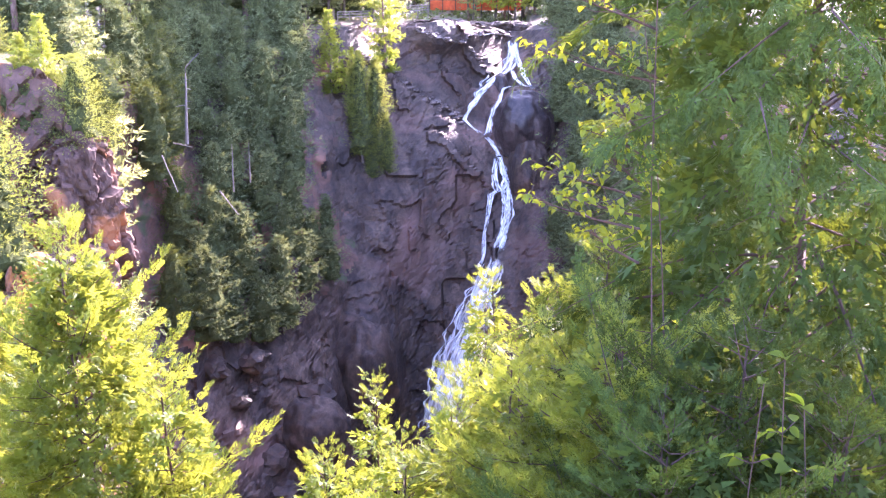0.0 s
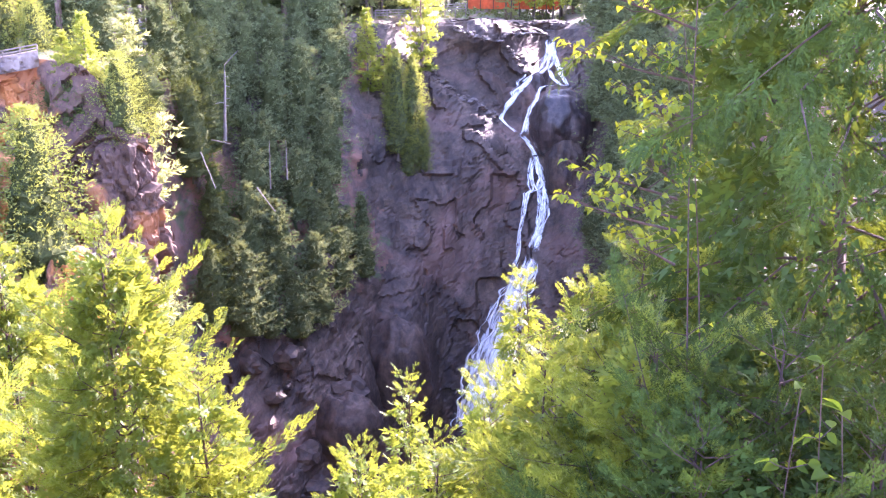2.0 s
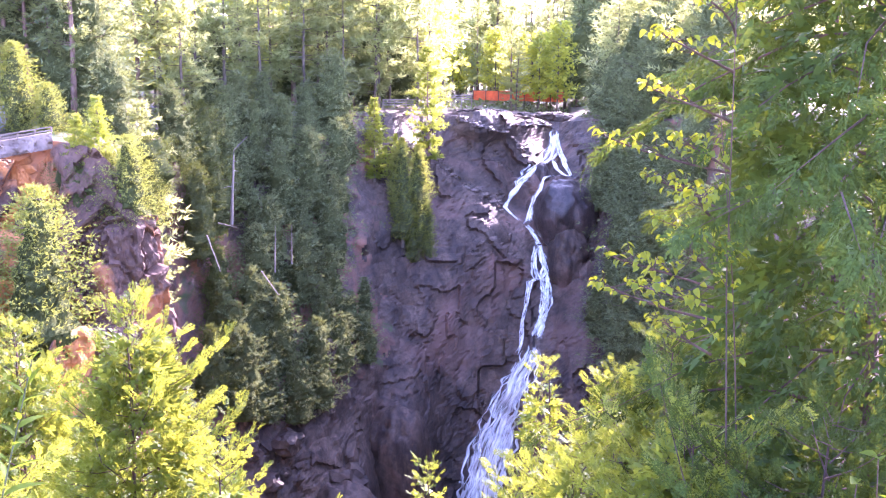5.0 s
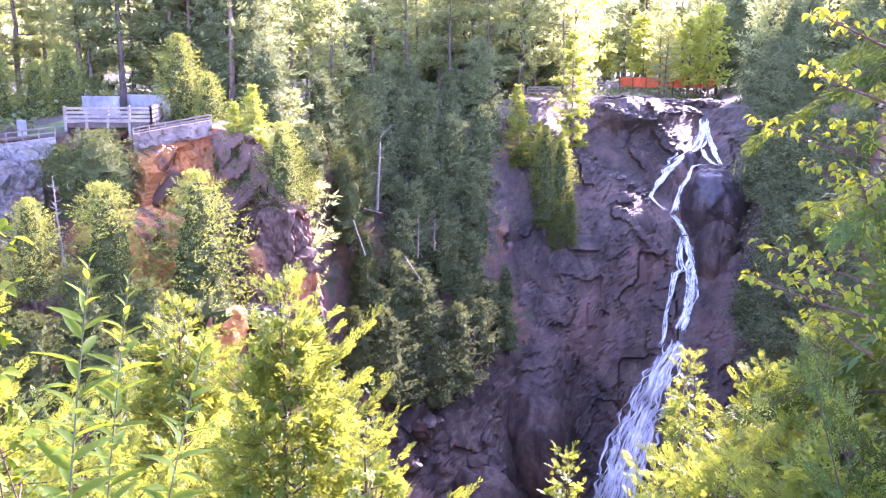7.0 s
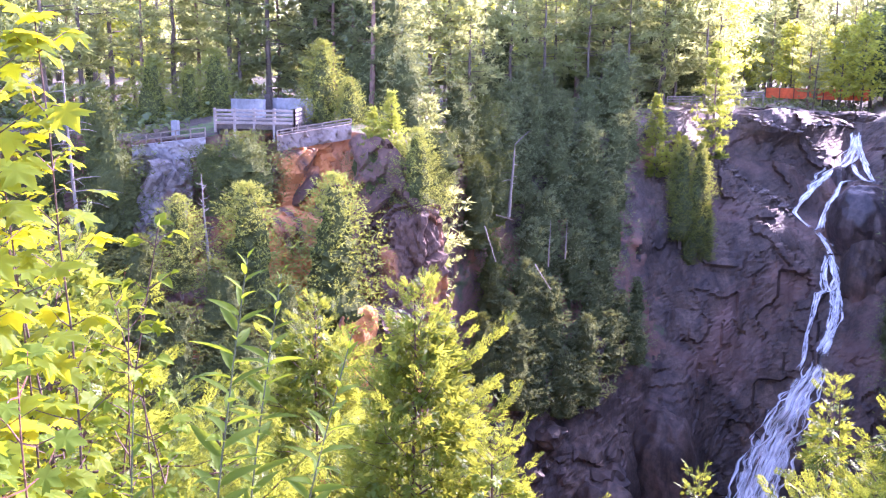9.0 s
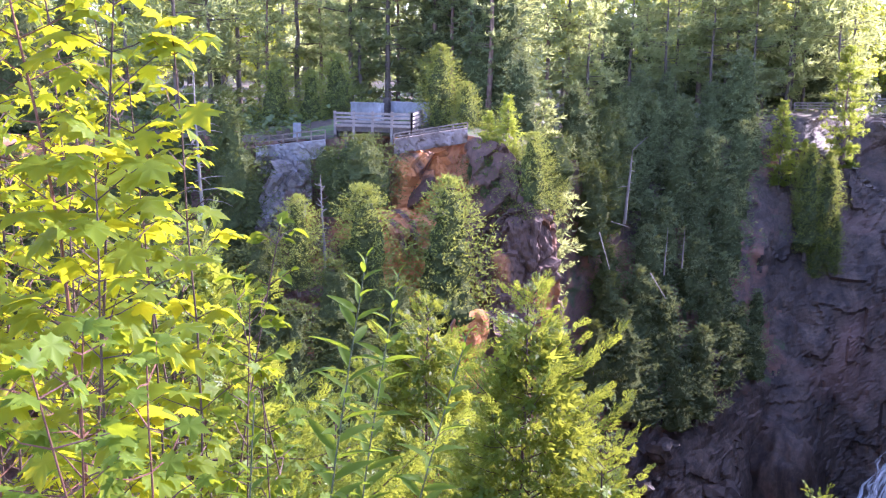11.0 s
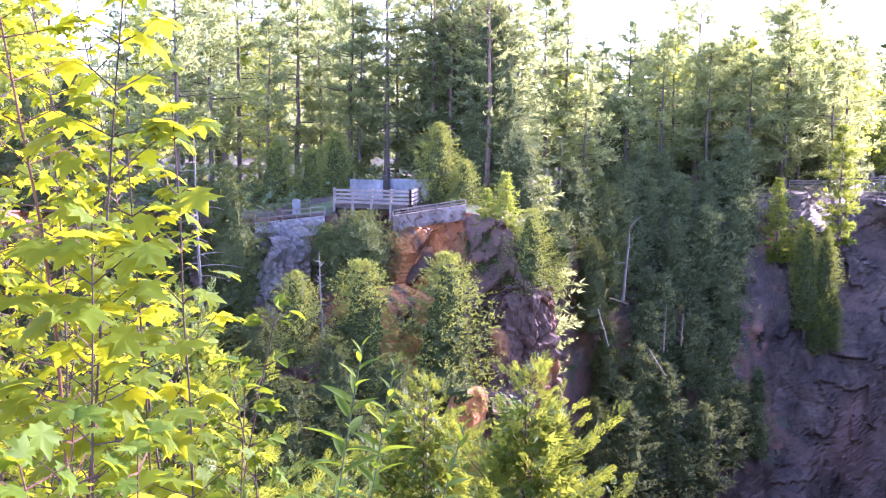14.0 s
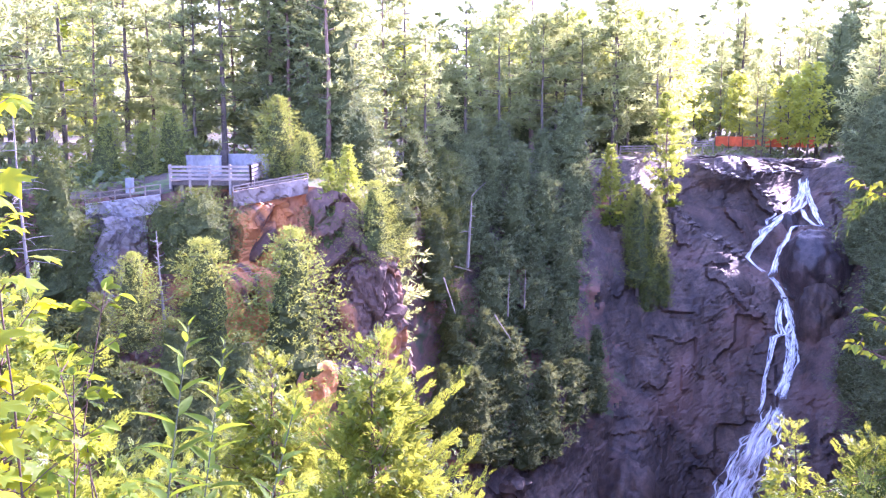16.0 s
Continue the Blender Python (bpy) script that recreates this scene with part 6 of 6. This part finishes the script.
# boulders in the bed of the gorge
for k in range(22):
    b0 = rng.uniform(-4, 9)
    d0 = rng.uniform(66, 88)
    size = rng.uniform(0.6, 2.2)
    bm = bmesh.new()
    bmesh.ops.create_icosphere(bm, subdivisions=3, radius=1.0)
    q = np.array([v.co for v in bm.verts])
    lv, jt = blocks(q * 1.3 + 10 * k, 3)
    fac = 1 + 0.45 * (lv - 0.5) + 0.12 * fbm(q * 2 + k, 3, k)
    for v, g in zip(bm.verts, fac):
        v.co = v.co * float(g)
    me = bpy.data.meshes.new("boulder")
    bm.to_mesh(me)
    bm.free()
    me.materials.append(M_FALLS_ROCK)
    ob = tagged(new("boulder", me), "dark angular boulder in the gorge bed", "boulder", "boulders in the gorge")
    ob.matrix_world = Matrix.Translation(at(b0, d0, ground_z(b0, d0) + 0.1 * size)) @ pose(0, 0, 0, 0, 0, 50 * k) @ Matrix.Diagonal((size, size * 0.8, size * 0.65, 1))


# wet stones added along the ledges above the falls to catch sun glints
m, n, l, p = material("wet_stone", 0.22)
nz = noise_tex(n, l, 3.0, 7, 0.7)
r = ramp(n, [(0.3, (0.07, 0.05, 0.042)), (0.7, (0.20, 0.15, 0.125))])
l.new(nz.outputs["Fac"], r.inputs[0])
l.new(r.outputs[0], p.inputs["Base Color"])
bump(n, l, p, nz.outputs["Fac"], 0.8, 0.15)
M_WET_STONE = m
STONES = []
for k in range(6):
    bm = bmesh.new()
    bmesh.ops.create_icosphere(bm, subdivisions=2, radius=1.0)
    q = np.array([v.co for v in bm.verts])
    lv, jt = blocks(q * 1.4 + 5 * k, 30 + k)
    for v, g in zip(bm.verts, 1 + 0.6 * (lv - 0.5) + 0.15 * fbm(q * 2 + k, 3, k)):
        v.co = v.co * float(g)
    me = bpy.data.meshes.new("ledge_stone")
    bm.to_mesh(me)
    bm.free()
    me.materials.append(M_WET_STONE)
    STONES.append(me)
r = np.random.default_rng(91)
for line, count in ((((7.85, -4.67), (9.25, -6.04), (11.34, -7.23), (12.55, -8.06)), 46), (((9.87, -2.63), (11.23, -3.14), (12.76, -3.47), (13.97, -4.98)), 46), (((12.6, -3.4), (13.4, -2.9), (14.6, -2.95), (15.6, -3.0)), 26)):
    line = np.array(line)
    for k in range(count):
        u = (k + r.uniform(0, 1)) / count * (len(line) - 1)
        b0, e0 = (float(np.interp(u, np.arange(len(line)), line[:, q])) for q in (0, 1))
        b0, e0 = b0 + r.normal(0, 0.08), e0 + r.normal(0.02, 0.09)
        d0, z0 = spot(b0, e0)
        size = r.uniform(0.14, 0.5)
        ob = tagged(new("ledge_stone", STONES[k % 6]), "wet dark stone added to catch glints on a ledge of the falls", "stone", "stones on the ledges")
        ob.matrix_world = Matrix.Translation(at(b0, d0 - 0.1 * size, z0)) @ pose(0, 0, 0, 0, 0, r.uniform(0, 360)) @ Matrix.Diagonal((size * 1.5, size, size * 0.55, 1))


# great domes of rock on the face of the falls, and the spur below the promontory
def crag_dome(label, place, radii, mat, seed, turn=0.0, fine_=5):
    bm = bmesh.new()
    bmesh.ops.create_icosphere(bm, subdivisions=fine_, radius=1.0)
    q = np.array([v.co for v in bm.verts])
    lv, jt, tl = blocks(q * 1.1 + 7.7 * seed, seed, True)
    l2, j2, t2 = blocks(q * 3.0 + 3.3 * seed, seed + 9, True)
    calm_ = 1.0 if mat is M_CLIFF else 0.2 if mat is M_DOME_ROCK else 0.45
    fac = 1 + calm_ * (0.22 * (lv - 0.5) + 0.5 * tl + 0.07 * (l2 - 0.5) + 0.16 * t2 - 0.05 * np.exp(-jt * 16)) + 0.06 * fbm(q * 3 + seed, 3, seed)
    for v, g in zip(bm.verts, fac):
        v.co = v.co * float(g)
    me = bpy.data.meshes.new("rock_dome")
    bm.to_mesh(me)
    bm.free()
    me.transform(pose(0, 0, 0, 0, 0, turn) @ Matrix.Diagonal((*radii, 1)))
    me.materials.append(mat)
    me.polygons.foreach_set("use_smooth", np.full(len(me.polygons), mat is not M_CLIFF))
    ob = tagged(new("rock_dome", me), label, "rock", "rock domes")
    ob.matrix_world = Matrix.Translation(place)
    return ob


crag_dome("great dark rounded dome of rock beside the falls", at(16.5, on_rock(16.2, 33.0) - 0.5, 33.9), (3.7, 3.4, 4.1), M_DOME_ROCK, 3)
crag_dome("dark rock under the great dome beside the falls", at(16.75, on_rock(16.7, 28.5) + 0.6, 28.6), (2.4, 2.6, 4.6), M_FALLS_ROCK, 15)
crag_dome("dark rock splitting the upper falls", at(14.95, on_rock(14.95, 37.4) + 0.6, 37.4), (0.95, 1.5, 1.9), M_DOME_ROCK, 4)
crag_dome("broad rounded shoulder of dark rock under the upper falls", at(11.5, 107.5, 28.5), (4.3, 3.2, 5.0), M_FALLS_ROCK, 5)
crag_dome("dark wedge of rock at the foot of the falls", at(6.2, 88.5, 11.5), (3.2, 3.0, 6.0), M_FALLS_ROCK, 7)
crag_dome("dark wedge of rock at the foot of the slope", at(2.4, 80.0, 9.5), (3.4, 2.6, 3.6), M_FALLS_ROCK, 8)


def crag(label, place, radii, mat, seed, turn=0.0, fine_=6, wild=1.0):
    """A squarish buttress of jointed rock: upright blocks that stand out unevenly, with ledges and open joints."""
    bm = bmesh.new()
    bmesh.ops.create_icosphere(bm, subdivisions=fine_, radius=1.0)
    q = np.array([v.co for v in bm.verts])
    q /= (np.abs(q) ** 4.5).sum(1)[:, None] ** (1 / 4.5)
    w = q * np.array(radii)
    wob_ = 0.5 * np.stack([vnoise(w * 0.5 + seed, 1), vnoise(w * 0.5 + seed, 2), vnoise(w * 0.5 + seed, 3)], 1)
    l1, j1, t1 = blocks((w + wob_) * (0.42, 0.42, 0.26) + 7.7 * seed, seed, True)
    l2, j2, t2 = blocks((w + wob_) * (1.1, 1.1, 0.7) + 3.3 * seed, seed + 9, True)
    l3, j3, t3 = blocks(w * (2.6, 2.6, 1.9) + 1.3 * seed, seed + 19, True)
    push = 1.1 * (l1 - 0.5) + 0.9 * t1 + 0.40 * (l2 - 0.5) + 0.5 * t2 + 0.12 * (l3 - 0.5) + 0.16 * t3 - 0.22 * np.exp(-j1 * 14) - 0.1 * np.exp(-j2 * 12) + 0.10 * fbm(w * 1.7, 3, seed)
    flat = q * (1, 1, 0.25)
    flat /= np.linalg.norm(flat, axis=1)[:, None] + 1e-6
    w = w + flat * push[:, None] * wild
    faces = np.array([[v.index for v in f.verts] for f in bm.faces])
    bm.free()
    root = thing("crag", label, "rock", "crags", place=Matrix.Translation(place) @ pose(0, 0, 0, 0, 0, turn))
    # one part for each block that hangs together; crumbs go to the block beside them
    kind_ = np.unique(l1[faces[:, 0]], return_inverse=True)[1].ravel()
    whole = np.arange(len(faces))
    while True:
        low = np.full((kind_.max() + 1, len(w)), len(faces))
        for c_ in range(3):
            np.minimum.at(low, (kind_, faces[:, c_]), whole)
        least = low[kind_[:, None], faces].min(1)
        if (least == whole).all():
            break
        whole = least
    share = np.bincount(whole, minlength=len(faces))
    most = np.zeros(len(w), int)
    for f_ in np.argsort(share[whole], kind="stable"):
        most[faces[f_]] = whole[f_]
    whole = np.where(share[whole] < 40, most[faces[:, 0]], whole)
    for ident in np.unique(whole):
        mine = faces[whole == ident]
        used, again = np.unique(mine, return_inverse=True)
        child("block", mesh_of("block", w[used], again.reshape(mine.shape), mat), root)
    return root


crag("reddish-brown jointed buttress at the corner of the promontory", at(-10.6, 54.8, 37.6), (2.1, 2.6, 4.6), M_CLIFF, 21, 26)
crag("reddish-brown jointed buttress at the corner of the promontory", at(-11.3, 52.0, 33.0), (2.0, 2.4, 3.8), M_CLIFF, 22, 22, 5)
crag("orange-stained jointed cliff under the platform path", at(-16.2, 57.2, 42.6), (1.8, 1.4, 2.7), M_RUST, 23, 16)
crag("orange-stained jointed cliff under the platform path", at(-17.6, 54.4, 39.0), (2.0, 1.6, 2.6), M_RUST, 24, 20, 5)
crag("pale grey overhanging crag below the retaining wall", at(-25.2, 58.3, 42.5), (1.9, 1.5, 2.3), M_PALE, 25, 22, 5)
crag("pale grey overhanging crag below the retaining wall", at(-26.3, 57.0, 40.0), (1.1, 1.2, 1.7), M_PALE, 26, 30, 5)
crag("sunlit orange spur of rock below the promontory", at(-13.9, 48.6, 34.9), (0.36, 1.7, 2.3), M_RUST, 27, -28, 5, 0.5)
crag("dark flat-topped hump of rock at the lip of the falls", at(11.4, 123.0, 43.9), (4.4, 2.4, 1.5), M_FALLS_ROCK, 28, -10, 5)
crag("dark bank of rock behind the lip of the falls", at(14.9, 128.5, 43.2), (4.6, 2.0, 1.7), M_FALLS_ROCK, 29, -14, 5)
